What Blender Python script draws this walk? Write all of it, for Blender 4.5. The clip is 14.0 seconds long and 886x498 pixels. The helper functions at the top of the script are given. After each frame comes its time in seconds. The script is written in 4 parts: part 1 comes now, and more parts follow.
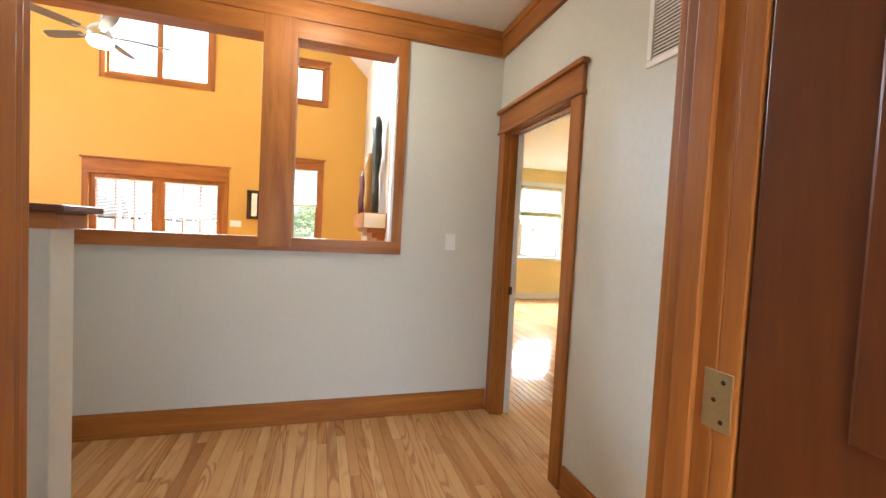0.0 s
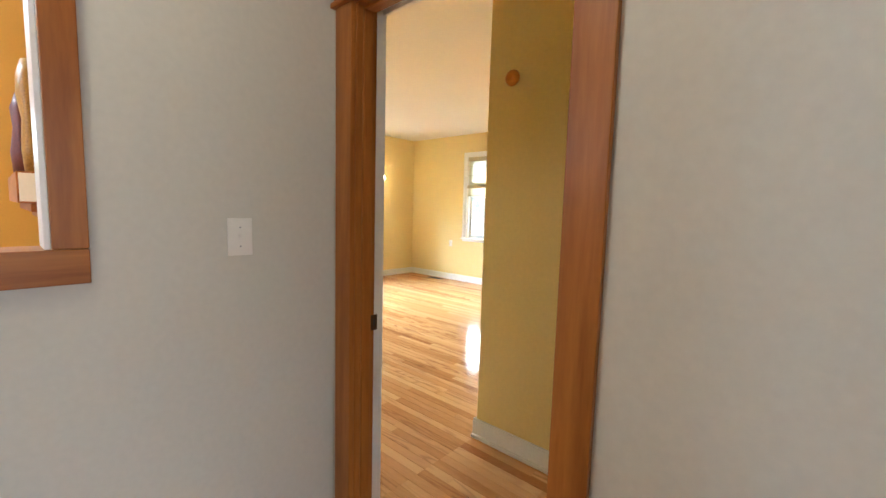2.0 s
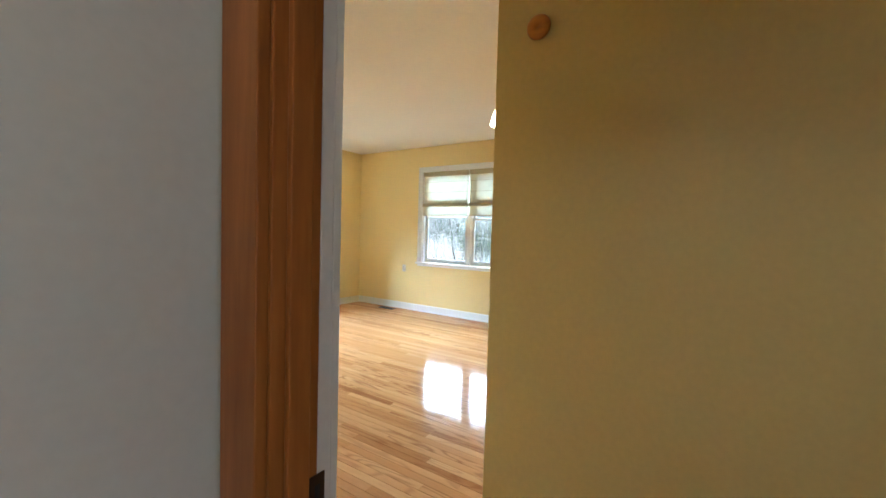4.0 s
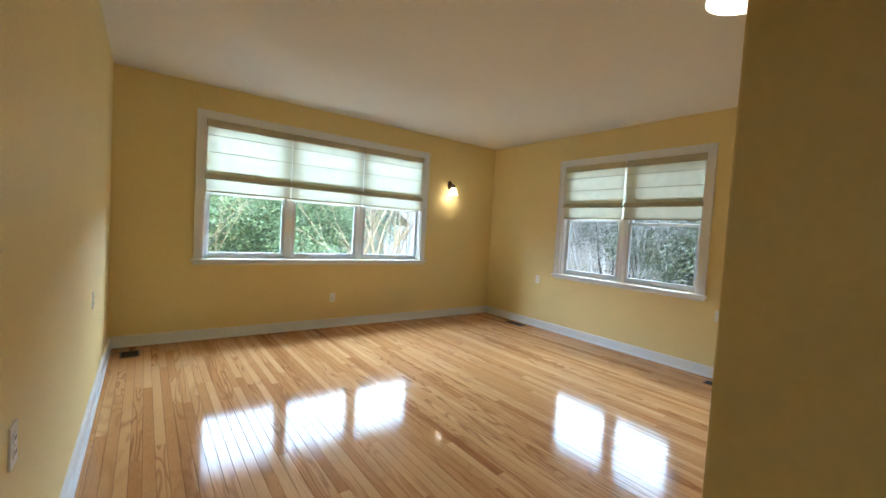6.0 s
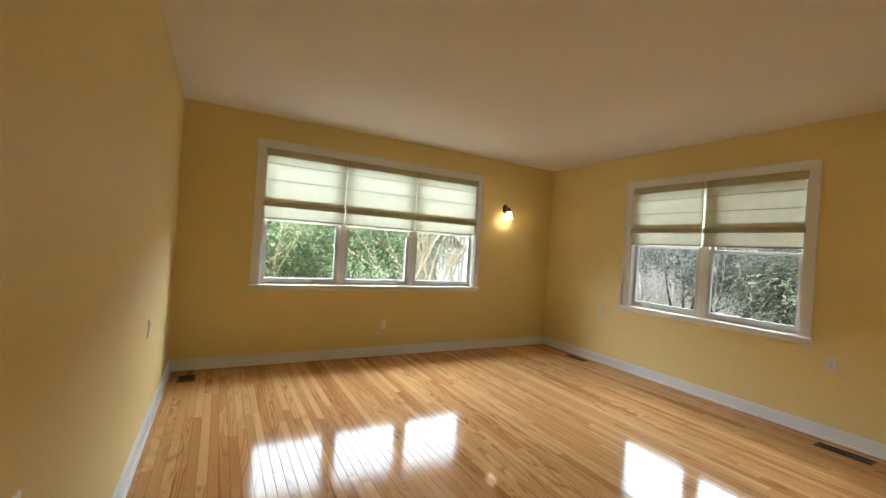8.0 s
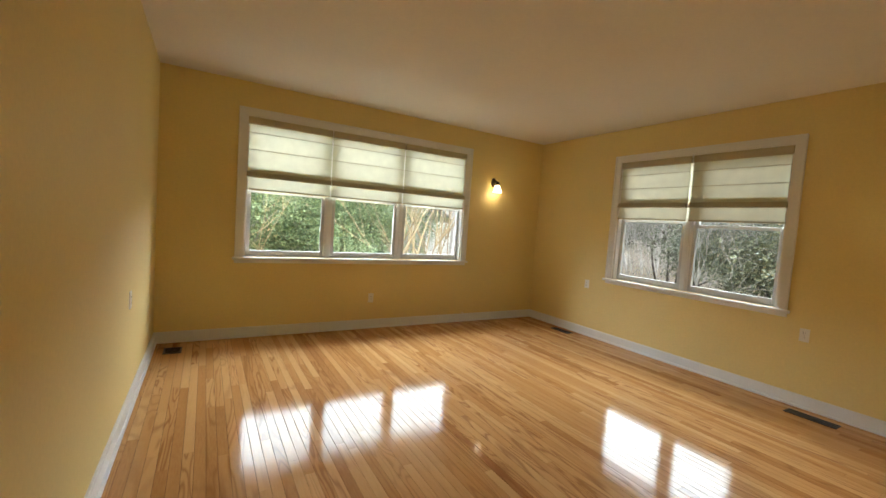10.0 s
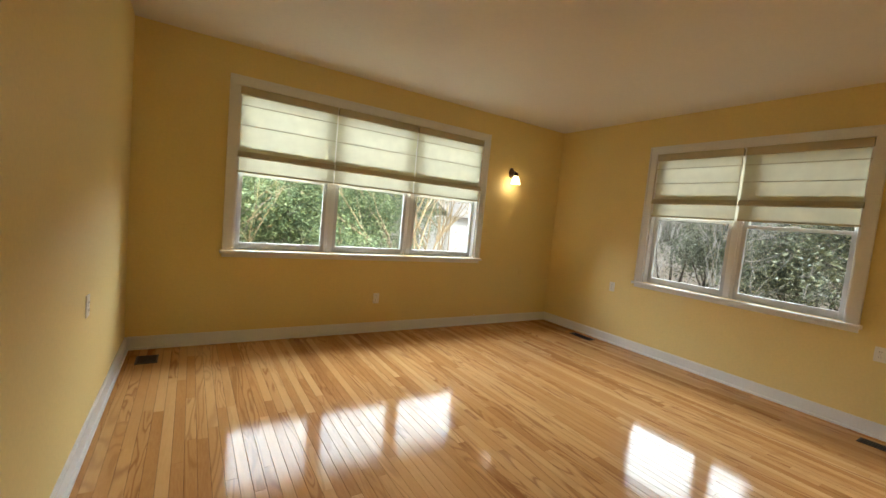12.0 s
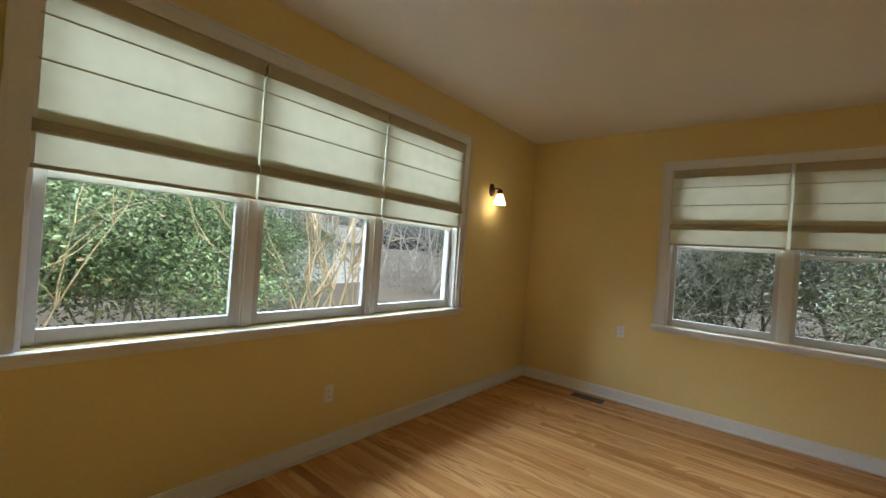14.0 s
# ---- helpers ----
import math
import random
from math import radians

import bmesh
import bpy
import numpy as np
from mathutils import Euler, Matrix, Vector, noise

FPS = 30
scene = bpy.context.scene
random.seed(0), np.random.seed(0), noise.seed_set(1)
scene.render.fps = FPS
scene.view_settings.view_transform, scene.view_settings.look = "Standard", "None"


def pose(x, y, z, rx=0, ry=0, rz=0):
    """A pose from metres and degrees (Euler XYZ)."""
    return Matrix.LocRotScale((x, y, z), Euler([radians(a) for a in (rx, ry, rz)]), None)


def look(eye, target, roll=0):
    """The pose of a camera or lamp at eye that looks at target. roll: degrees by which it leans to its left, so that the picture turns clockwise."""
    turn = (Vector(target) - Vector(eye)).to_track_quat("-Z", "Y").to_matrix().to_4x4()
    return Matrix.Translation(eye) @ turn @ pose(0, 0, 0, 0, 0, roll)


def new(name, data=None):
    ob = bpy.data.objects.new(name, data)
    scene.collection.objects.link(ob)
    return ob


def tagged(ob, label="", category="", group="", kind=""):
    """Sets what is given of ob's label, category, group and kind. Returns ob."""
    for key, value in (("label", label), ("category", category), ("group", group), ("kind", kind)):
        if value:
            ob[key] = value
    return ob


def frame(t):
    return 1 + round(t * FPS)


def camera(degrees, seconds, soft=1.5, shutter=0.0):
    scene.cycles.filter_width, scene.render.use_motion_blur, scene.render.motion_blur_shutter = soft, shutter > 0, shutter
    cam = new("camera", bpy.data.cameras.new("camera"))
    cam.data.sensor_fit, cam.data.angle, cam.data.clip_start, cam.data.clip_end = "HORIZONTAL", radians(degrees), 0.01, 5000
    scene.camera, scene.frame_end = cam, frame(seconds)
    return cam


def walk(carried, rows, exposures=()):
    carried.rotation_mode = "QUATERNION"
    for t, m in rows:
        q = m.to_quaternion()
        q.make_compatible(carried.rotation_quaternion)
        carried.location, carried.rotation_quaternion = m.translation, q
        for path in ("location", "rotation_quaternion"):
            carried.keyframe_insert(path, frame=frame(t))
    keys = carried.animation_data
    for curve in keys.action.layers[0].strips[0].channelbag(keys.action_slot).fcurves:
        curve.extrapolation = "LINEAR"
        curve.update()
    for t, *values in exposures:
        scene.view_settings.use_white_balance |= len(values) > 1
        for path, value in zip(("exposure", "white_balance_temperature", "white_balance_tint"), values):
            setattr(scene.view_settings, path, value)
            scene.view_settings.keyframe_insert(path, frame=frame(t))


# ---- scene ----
cam = camera(95.1, 14.0)
PATH = [
    (0, (-6.338, -7.688, 1.318), (-5.764, -5.774, 1.235), 2.9),
    (0.5, (-6.267, -7.254, 1.283), (-5.778, -5.315, 1.225), 3.4),
    (1, (-6.149, -6.849, 1.305), (-5.454, -4.977, 1.186), 1.5),
    (1.5, (-6.066, -6.495, 1.321), (-5.046, -4.783, 1.156), 2.2),
    (2, (-5.97, -6.215, 1.354), (-4.486, -4.889, 1.159), 1.6),
    (2.5, (-5.749, -5.96, 1.349), (-4.146, -4.783, 1.139), -0.2),
    (2.7, (-5.658, -5.863, 1.355), (-4.036, -4.708, 1.168), 1.4),
    (4.8, (-5.047, -5.207, 1.326), (-3.401, -4.072, 1.329), 0.6),
    (5, (-4.784, -5.106, 1.31), (-3.299, -3.767, 1.311), 2.2),
    (5.5, (-4.708, -5.084, 1.354), (-3.433, -3.545, 1.264), 3.4),
    (6, (-4.709, -5.053, 1.345), (-3.523, -3.446, 1.253), 3.4),
    (6.5, (-4.657, -5.026, 1.362), (-3.523, -3.38, 1.308), 2.6),
    (7, (-4.631, -4.957, 1.37), (-3.458, -3.337, 1.323), 2.1),
    (7.5, (-4.614, -4.85, 1.41), (-3.452, -3.223, 1.386), 2.5),
    (8, (-4.592, -4.845, 1.412), (-3.628, -3.093, 1.406), 3.7),
    (8.2, (-4.563, -4.864, 1.399), (-3.588, -3.117, 1.388), 3.7),
    (10.3, (-4.563, -4.837, 1.392), (-3.533, -3.128, 1.258), 3.8),
    (10.5, (-4.529, -4.824, 1.401), (-3.459, -3.139, 1.28), 3.9),
    (11, (-4.522, -4.754, 1.383), (-3.561, -3.006, 1.232), 4.1),
    (11.5, (-4.561, -4.508, 1.367), (-3.552, -2.785, 1.244), 5.4),
    (12, (-4.544, -4.226, 1.373), (-3.483, -2.538, 1.217), 5.4),
    (12.5, (-4.49, -3.758, 1.351), (-3.447, -2.06, 1.187), 4.1),
    (13, (-4.494, -3.265, 1.347), (-3.19, -1.749, 1.314), 3.9),
    (13.5, (-4.395, -2.759, 1.343), (-2.927, -1.403, 1.257), 2.0),
    (14, (-4.378, -2.273, 1.398), (-2.836, -0.999, 1.406), 4.1),
]
EXPOSURES = [(0.0, 3.15, 5500, 9), (0.5, 2.95, 5300, 9), (1.5, 2.8, 5250, 9), (2.7, 2.95, 5750, 9), (4.8, 1.85, 4450, 4), (5.5, 1.6, 4650, 5), (6.5, 1.4, 5250, 7),
             (8.0, 1.25, 5800, 9), (11.0, 1.1, 6350, 10), (12.5, 0.95, 6300, 10), (14.0, 0.45, 5800, 8)]
walk(cam, [(t, look(eye, target, roll)) for t, eye, target, roll in PATH], EXPOSURES)

# ---- world and light ----
world = bpy.data.worlds.new("overcast_sky")
scene.world = world
world.use_nodes = True
wn, wl = world.node_tree.nodes, world.node_tree.links
sky = wn.new("ShaderNodeTexSky")
sky.sky_type, sky.sun_disc = "NISHITA", False
sky.sun_elevation, sky.sun_rotation, sky.dust_density = radians(60), radians(200), 6.0
soft_sky = wn.new("ShaderNodeHueSaturation")
soft_sky.inputs["Saturation"].default_value = 0.35
wl.new(sky.outputs[0], soft_sky.inputs["Color"])
wl.new(soft_sky.outputs[0], wn["Background"].inputs[0])
wn["Background"].inputs[1].default_value = 0.15
sun = new("sun", bpy.data.lights.new("sun", "SUN"))
sun.data.energy, sun.data.angle, sun.data.color = 2.2, radians(40), (1.0, 0.95, 0.88)
sun.matrix_world = pose(0, 0, 20, 30, 0, -20)


def sky_or_fill_lamp(name, eye, target, sx, sy, watts, colour=(0.88, 0.95, 1.0)):
    """Stands in for the sky's light at a window, or adds unseen fill."""
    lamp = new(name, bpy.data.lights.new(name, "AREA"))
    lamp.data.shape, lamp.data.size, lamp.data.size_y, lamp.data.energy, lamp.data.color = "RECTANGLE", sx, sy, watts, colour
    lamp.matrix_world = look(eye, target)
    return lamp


sky_or_fill_lamp("north_sky", (-2.8, 2.4, 3.65), (-2.8, -2.0, 2.8), 8.0, 3.4, 960)
sky_or_fill_lamp("east_sky", (2.4, -0.2, 3.5), (-2.0, -2.0, 2.7), 3.4, 3.1, 410)
sky_or_fill_lamp("gable_sky", (-9.27, 1.3, 4.7), (-9.27, -4, 2.6), 1.8, 1.8, 120)
# Added fill for the great room; the west wall has no window.
sky_or_fill_lamp("west_fill", (-12.95, -2.2, 2.4), (-6.0, -2.2, 1.6), 4.0, 2.2, 24)
# Added fill at an unseen, invented opening; it brightens the hall's north wall.
sky_or_fill_lamp("back_room_fill", (-6.3, -9.66, 1.55), (-6.3, -5.0, 1.1), 2.3, 1.25, 4.8)


# ---- materials ----
def material(name, base, rough=0.6, spread=0.06, scale=6.0, bump=0.02, metal=0.0, stretch=(1, 1, 1), coat=0.0, dark=0.0, island=None):
    """Paint, metal or stone: two scales of variation in the colour and a fine relief."""
    m = bpy.data.materials.new(name)
    m.use_nodes = True
    n, l = m.node_tree.nodes, m.node_tree.links
    b = n["Principled BSDF"]
    b.inputs["Roughness"].default_value, b.inputs["Metallic"].default_value = rough, metal
    b.inputs["Coat Weight"].default_value, b.inputs["Coat Roughness"].default_value = coat, 0.08
    geo, mapping = n.new("ShaderNodeNewGeometry"), n.new("ShaderNodeMapping")
    mapping.inputs["Scale"].default_value = stretch
    l.new(geo.outputs["Position"], mapping.inputs[0])
    big, fine = n.new("ShaderNodeTexNoise"), n.new("ShaderNodeTexNoise")
    big.inputs["Scale"].default_value, fine.inputs["Scale"].default_value = scale * 0.25, scale * 12
    big.inputs["Detail"].default_value = fine.inputs["Detail"].default_value = 4
    l.new(mapping.outputs[0], big.inputs["Vector"])
    l.new(mapping.outputs[0], fine.inputs["Vector"])
    add = n.new("ShaderNodeMath")
    add.operation = "MULTIPLY_ADD"
    add.inputs[1].default_value = 0.5
    half = n.new("ShaderNodeMath")
    half.operation = "MULTIPLY"
    half.inputs[1].default_value = 0.5
    l.new(fine.outputs[0], half.inputs[0])
    l.new(big.outputs[0], add.inputs[0])
    l.new(half.outputs[0], add.inputs[2])
    source = add
    if island:
        info = geo if island == "island" else n.new("ShaderNodeObjectInfo")
        mixed = n.new("ShaderNodeMath")
        mixed.operation = "MULTIPLY_ADD"
        mixed.inputs[1].default_value = 0.45
        l.new(info.outputs["Random Per Island" if island == "island" else "Random"], mixed.inputs[0])
        shrink = n.new("ShaderNodeMath")
        shrink.operation = "MULTIPLY_ADD"
        shrink.inputs[1].default_value, shrink.inputs[2].default_value = 0.8, -0.13
        l.new(add.outputs[0], shrink.inputs[0])
        l.new(shrink.outputs[0], mixed.inputs[2])
        source = mixed
    ramp = n.new("ShaderNodeValToRGB")
    lo = [max(0, c * (1 - spread * 2 - dark)) for c in base]
    hi = [min(1, c * (1 + spread)) for c in base]
    ramp.color_ramp.elements[0].color, ramp.color_ramp.elements[0].position = (*lo, 1), 0.3
    ramp.color_ramp.elements[1].color, ramp.color_ramp.elements[1].position = (*hi, 1), 0.68
    l.new(source.outputs[0], ramp.inputs[0])
    l.new(ramp.outputs[0], b.inputs["Base Color"])
    if bump:
        bm_node = n.new("ShaderNodeBump")
        bm_node.inputs["Strength"].default_value, bm_node.inputs["Distance"].default_value = bump, 0.01
        l.new(fine.outputs[0], bm_node.inputs["Height"])
        l.new(bm_node.outputs[0], b.inputs["Normal"])
    return m


def wood(name, light, deep, rough, axis="z", random="", coat=0.3, grain=9.0):
    """Sawn wood with long grain along an axis, figure and pores; each board may differ."""
    m = bpy.data.materials.new(name)
    m.use_nodes = True
    n, l = m.node_tree.nodes, m.node_tree.links
    b = n["Principled BSDF"]
    b.inputs["Roughness"].default_value = rough
    b.inputs["Coat Weight"].default_value, b.inputs["Coat Roughness"].default_value = coat, rough * 0.5
    b.inputs["Specular IOR Level"].default_value = 0.36 if random else 0.32
    geo, mapping = n.new("ShaderNodeNewGeometry"), n.new("ShaderNodeMapping")
    mapping.inputs["Scale"].default_value = {"x": (0.09, 1, 1), "y": (1, 0.09, 1), "z": (1, 1, 0.09)}[axis]
    l.new(geo.outputs["Position"], mapping.inputs[0])
    vector = mapping.outputs[0]
    rnd = None
    if random:
        rnd = geo.outputs["Random Per Island"] if random == "island" else n.new("ShaderNodeObjectInfo").outputs["Random"]
        shift = n.new("ShaderNodeVectorMath")
        shift.operation = "MULTIPLY_ADD"
        shift.inputs[1].default_value = (13, 29, 17)
        l.new(rnd, shift.inputs[0])
        l.new(mapping.outputs[0], shift.inputs[2])
        vector = shift.outputs[0]
    figure, pores = n.new("ShaderNodeTexNoise"), n.new("ShaderNodeTexNoise")
    figure.inputs["Scale"].default_value, figure.inputs["Detail"].default_value, figure.inputs["Distortion"].default_value = grain, 5, 1.2
    pores.inputs["Scale"].default_value, pores.inputs["Detail"].default_value = grain * 14, 3
    l.new(vector, figure.inputs["Vector"])
    l.new(vector, pores.inputs["Vector"])
    rings = n.new("ShaderNodeMath")
    rings.operation = "MULTIPLY_ADD"
    rings.inputs[1].default_value = 0.3
    l.new(pores.outputs[0], rings.inputs[0])
    l.new(figure.outputs[0], rings.inputs[2])
    last = rings.outputs[0]
    if rnd is not None:
        tone = n.new("ShaderNodeMath")
        tone.operation = "MULTIPLY_ADD"
        tone.inputs[1].default_value = 0.26
        l.new(rnd, tone.inputs[0])
        low = n.new("ShaderNodeMath")
        low.operation = "SUBTRACT"
        low.inputs[1].default_value = 0.12
        l.new(last, low.inputs[0])
        l.new(low.outputs[0], tone.inputs[2])
        last = tone.outputs[0]
    ramp = n.new("ShaderNodeValToRGB")
    ramp.color_ramp.elements[0].color, ramp.color_ramp.elements[0].position = (*deep, 1), 0.38
    ramp.color_ramp.elements[1].color, ramp.color_ramp.elements[1].position = (*light, 1), 0.88
    l.new(last, ramp.inputs[0])
    l.new(ramp.outputs[0], b.inputs["Base Color"])
    bump = n.new("ShaderNodeBump")
    bump.inputs["Strength"].default_value, bump.inputs["Distance"].default_value = 0.035, 0.004
    l.new(figure.outputs[0], bump.inputs["Height"])
    l.new(bump.outputs[0], b.inputs["Normal"])
    return m


def oak_strip(name, random):
    """Varnished red-oak flooring: tone and hue differ from strip to strip, with growth-ring contours, pores and a hand-sanded waviness."""
    m = bpy.data.materials.new(name)
    m.use_nodes = True
    n, l = m.node_tree.nodes, m.node_tree.links
    b = n["Principled BSDF"]
    b.inputs["Roughness"].default_value, b.inputs["Specular IOR Level"].default_value = 0.10, 0.11
    b.inputs["Coat Weight"].default_value, b.inputs["Coat Roughness"].default_value = 0.0, 0.05

    def mathn(op, a, c, d=None):
        k = n.new("ShaderNodeMath")
        k.operation = op
        for socket, v in zip(k.inputs, (a, c, d)):
            if v is None:
                continue
            if isinstance(v, (int, float)):
                socket.default_value = v
            else:
                l.new(v, socket)
        return k.outputs[0]

    def noisy(vector, scale, detail, distortion=0.0):
        k = n.new("ShaderNodeTexNoise")
        k.inputs["Scale"].default_value, k.inputs["Detail"].default_value, k.inputs["Distortion"].default_value = scale, detail, distortion
        l.new(vector, k.inputs["Vector"])
        return k.outputs[0]

    geo, mapping, shift = n.new("ShaderNodeNewGeometry"), n.new("ShaderNodeMapping"), n.new("ShaderNodeVectorMath")
    mapping.inputs["Scale"].default_value = (1, 0.11, 1)
    l.new(geo.outputs["Position"], mapping.inputs[0])
    rnd = geo.outputs["Random Per Island"] if random == "island" else n.new("ShaderNodeObjectInfo").outputs["Random"]
    shift.operation, shift.inputs[1].default_value = "MULTIPLY_ADD", (13, 29, 17)
    l.new(rnd, shift.inputs[0])
    l.new(mapping.outputs[0], shift.inputs[2])
    vec = shift.outputs[0]
    figure, pores, cloud = noisy(vec, 7.0, 2, 0.6), noisy(vec, 150, 3), noisy(vec, 3.0, 2)
    rings = mathn("POWER", mathn("MULTIPLY_ADD", mathn("SINE", mathn("MULTIPLY", figure, 62.0), 0.0), 0.5, 0.5), 3.0)
    flat_sawn = n.new("ShaderNodeMapRange")
    flat_sawn.inputs[1].default_value, flat_sawn.inputs[2].default_value = 0.25, 0.85
    second = mathn("FRACT", mathn("MULTIPLY", rnd, 7.31), 0.0)
    l.new(second, flat_sawn.inputs[0])
    lines = mathn("MULTIPLY", rings, mathn("MULTIPLY_ADD", flat_sawn.outputs[0], 0.56, 0.06))
    tone = mathn("ADD", mathn("MULTIPLY", rnd, 0.45), mathn("MULTIPLY", cloud, 0.62))
    tone = mathn("MULTIPLY_ADD", pores, -0.22, tone)
    ramp = n.new("ShaderNodeValToRGB")
    stops = ((0.0, (0.71, 0.45, 0.21)), (0.3, (0.63, 0.36, 0.148)), (0.55, (0.53, 0.275, 0.098)), (0.8, (0.34, 0.145, 0.05)))
    ramp.color_ramp.elements[0].position, ramp.color_ramp.elements[1].position = stops[0][0], stops[3][0]
    for p, c in stops[1:3]:
        ramp.color_ramp.elements.new(p)
    for el, (p, c) in zip(ramp.color_ramp.elements, stops):
        el.color = (*c, 1)
    l.new(tone, ramp.inputs[0])
    mix = n.new("ShaderNodeMix")
    mix.data_type = "RGBA"
    mix.inputs["B"].default_value = (0.27, 0.105, 0.035, 1)
    l.new(lines, mix.inputs["Factor"])
    l.new(ramp.outputs[0], mix.inputs["A"])
    l.new(mix.outputs["Result"], b.inputs["Base Color"])
    wave = n.new("ShaderNodeTexNoise")
    wave.inputs["Scale"].default_value, wave.inputs["Detail"].default_value = 5.0, 2
    l.new(geo.outputs["Position"], wave.inputs["Vector"])
    bump = n.new("ShaderNodeBump")
    bump.inputs["Strength"].default_value, bump.inputs["Distance"].default_value = 0.06, 0.004
    l.new(mathn("MULTIPLY_ADD", pores, 0.12, wave.outputs[0]), bump.inputs["Height"])
    l.new(bump.outputs[0], b.inputs["Normal"])
    return m


def clear_glass(name):
    m = bpy.data.materials.new(name)
    m.use_nodes = True
    n, l = m.node_tree.nodes, m.node_tree.links
    n.remove(n["Principled BSDF"])
    out = n["Material Output"]
    clear, shine, mix, facing, power, scale = (n.new("ShaderNode" + k) for k in ("BsdfTransparent", "BsdfGlossy", "MixShader", "LayerWeight", "Math", "Math"))
    clear.inputs[0].default_value = (0.93, 0.96, 0.95, 1)
    shine.inputs["Roughness"].default_value = 0.01
    facing.inputs[0].default_value = 0.5
    power.operation, scale.operation = "POWER", "MULTIPLY_ADD"
    power.inputs[1].default_value, scale.inputs[1].default_value, scale.inputs[2].default_value = 5.0, 0.6, 0.025
    l.new(facing.outputs["Facing"], power.inputs[0])
    l.new(power.outputs[0], scale.inputs[0])
    l.new(scale.outputs[0], mix.inputs[0])
    l.new(clear.outputs[0], mix.inputs[1])
    l.new(shine.outputs[0], mix.inputs[2])
    l.new(mix.outputs[0], out.inputs[0])
    return m


def thin_cloth(name, colour, through_part, glow=0.0, glow_colour=(1, 0.8, 0.5)):
    """Fabric, leaf or frosted glass that lets light through; a lit lamp shade also glows."""
    m = bpy.data.materials.new(name)
    m.use_nodes = True
    n, l = m.node_tree.nodes, m.node_tree.links
    out = n["Material Output"]
    b = n["Principled BSDF"]
    b.inputs["Roughness"].default_value = 0.7
    geo, tex, ramp = n.new("ShaderNodeNewGeometry"), n.new("ShaderNodeTexNoise"), n.new("ShaderNodeValToRGB")
    tex.inputs["Scale"].default_value, tex.inputs["Detail"].default_value = 9, 8
    l.new(geo.outputs["Position"], tex.inputs["Vector"])
    ramp.color_ramp.elements[0].color = (*[c * 0.86 for c in colour], 1)
    ramp.color_ramp.elements[1].color = (*[min(1, c * 1.08) for c in colour], 1)
    l.new(tex.outputs[0], ramp.inputs[0])
    lets, mix = n.new("ShaderNodeBsdfTranslucent"), n.new("ShaderNodeMixShader")
    mix.inputs[0].default_value = through_part
    l.new(ramp.outputs[0], b.inputs["Base Color"])
    l.new(ramp.outputs[0], lets.inputs[0])
    l.new(b.outputs[0], mix.inputs[1])
    l.new(lets.outputs[0], mix.inputs[2])
    b.inputs["Emission Color"].default_value, b.inputs["Emission Strength"].default_value = (*glow_colour, 1), glow
    l.new(mix.outputs[0], out.inputs[0])
    return m


def leaf_material(name, a, b_colour, rough=0.4):
    m = material(name, a, rough, 0.1, 3, 0)
    n, l = m.node_tree.nodes, m.node_tree.links
    ramp = [k for k in n if k.type == "VALTORGB"][0]
    geo = [k for k in n if k.type == "NEW_GEOMETRY"][0]
    l.new(geo.outputs["Random Per Island"], ramp.inputs[0])
    ramp.color_ramp.elements[0].color, ramp.color_ramp.elements[0].position = (*a, 1), 0.0
    ramp.color_ramp.elements[1].color, ramp.color_ramp.elements[1].position = (*b_colour, 1), 1.0
    return m


YELLOW = material("yellow_wall_paint", (0.80, 0.642, 0.265), 0.55, 0.03, 4, 0.05)
ORANGE = material("ochre_wall_paint", (0.62, 0.36, 0.06), 0.6, 0.03, 4, 0.05)
OFFWHITE = material("off_white_wall_paint", (0.64, 0.62, 0.545), 0.55, 0.03, 4, 0.05)
CEILING = material("white_ceiling_paint", (0.80, 0.76, 0.70), 0.8, 0.02, 4, 0.05)
TRIM = material("white_gloss_trim_paint", (0.80, 0.80, 0.78), 0.3, 0.03, 5, 0.02)
VINYL = material("white_vinyl", (0.62, 0.63, 0.64), 0.3, 0.02, 5, 0.01)
PLATE = material("white_plastic_plate", (0.85, 0.83, 0.78), 0.3, 0.02, 8, 0)
# Near-black colour stands for the shade inside slots, vent wells and the grille.
SLOT = material("hole_shade", (0.03, 0.03, 0.03), 0.6, 0.05, 8, 0)
FIR_Z = wood("stained_fir_upright", (0.43, 0.162, 0.03), (0.21, 0.062, 0.009), 0.38, "z", "", 0.05)
FIR_X = wood("stained_fir_along_x", (0.43, 0.162, 0.03), (0.21, 0.062, 0.009), 0.38, "x", "", 0.05)
FIR_Y = wood("stained_fir_along_y", (0.43, 0.162, 0.03), (0.21, 0.062, 0.009), 0.38, "y", "", 0.05)
DARKWOOD = wood("dark_stained_door_wood", (0.14, 0.038, 0.008), (0.07, 0.018, 0.004), 0.35, "z")
OAK = oak_strip("varnished_oak_strip", "object")
OAK_STUFF = oak_strip("varnished_oak_strips_joined", "island")
SUBFLOOR = material("dark_joint", (0.13, 0.065, 0.028), 0.7, 0.1, 8, 0)
BRONZE = material("oil_rubbed_bronze", (0.085, 0.055, 0.036), 0.4, 0.1, 20, 0.02, metal=0.7)
BRASS = material("pale_brass", (0.75, 0.58, 0.28), 0.3, 0.08, 30, 0.02, metal=0.9)
NICKEL = material("brushed_nickel", (0.45, 0.45, 0.45), 0.32, 0.05, 30, 0.02, metal=0.9)
VENTMETAL = material("dark_vent_metal", (0.06, 0.045, 0.035), 0.45, 0.1, 20, 0.02, metal=0.5)
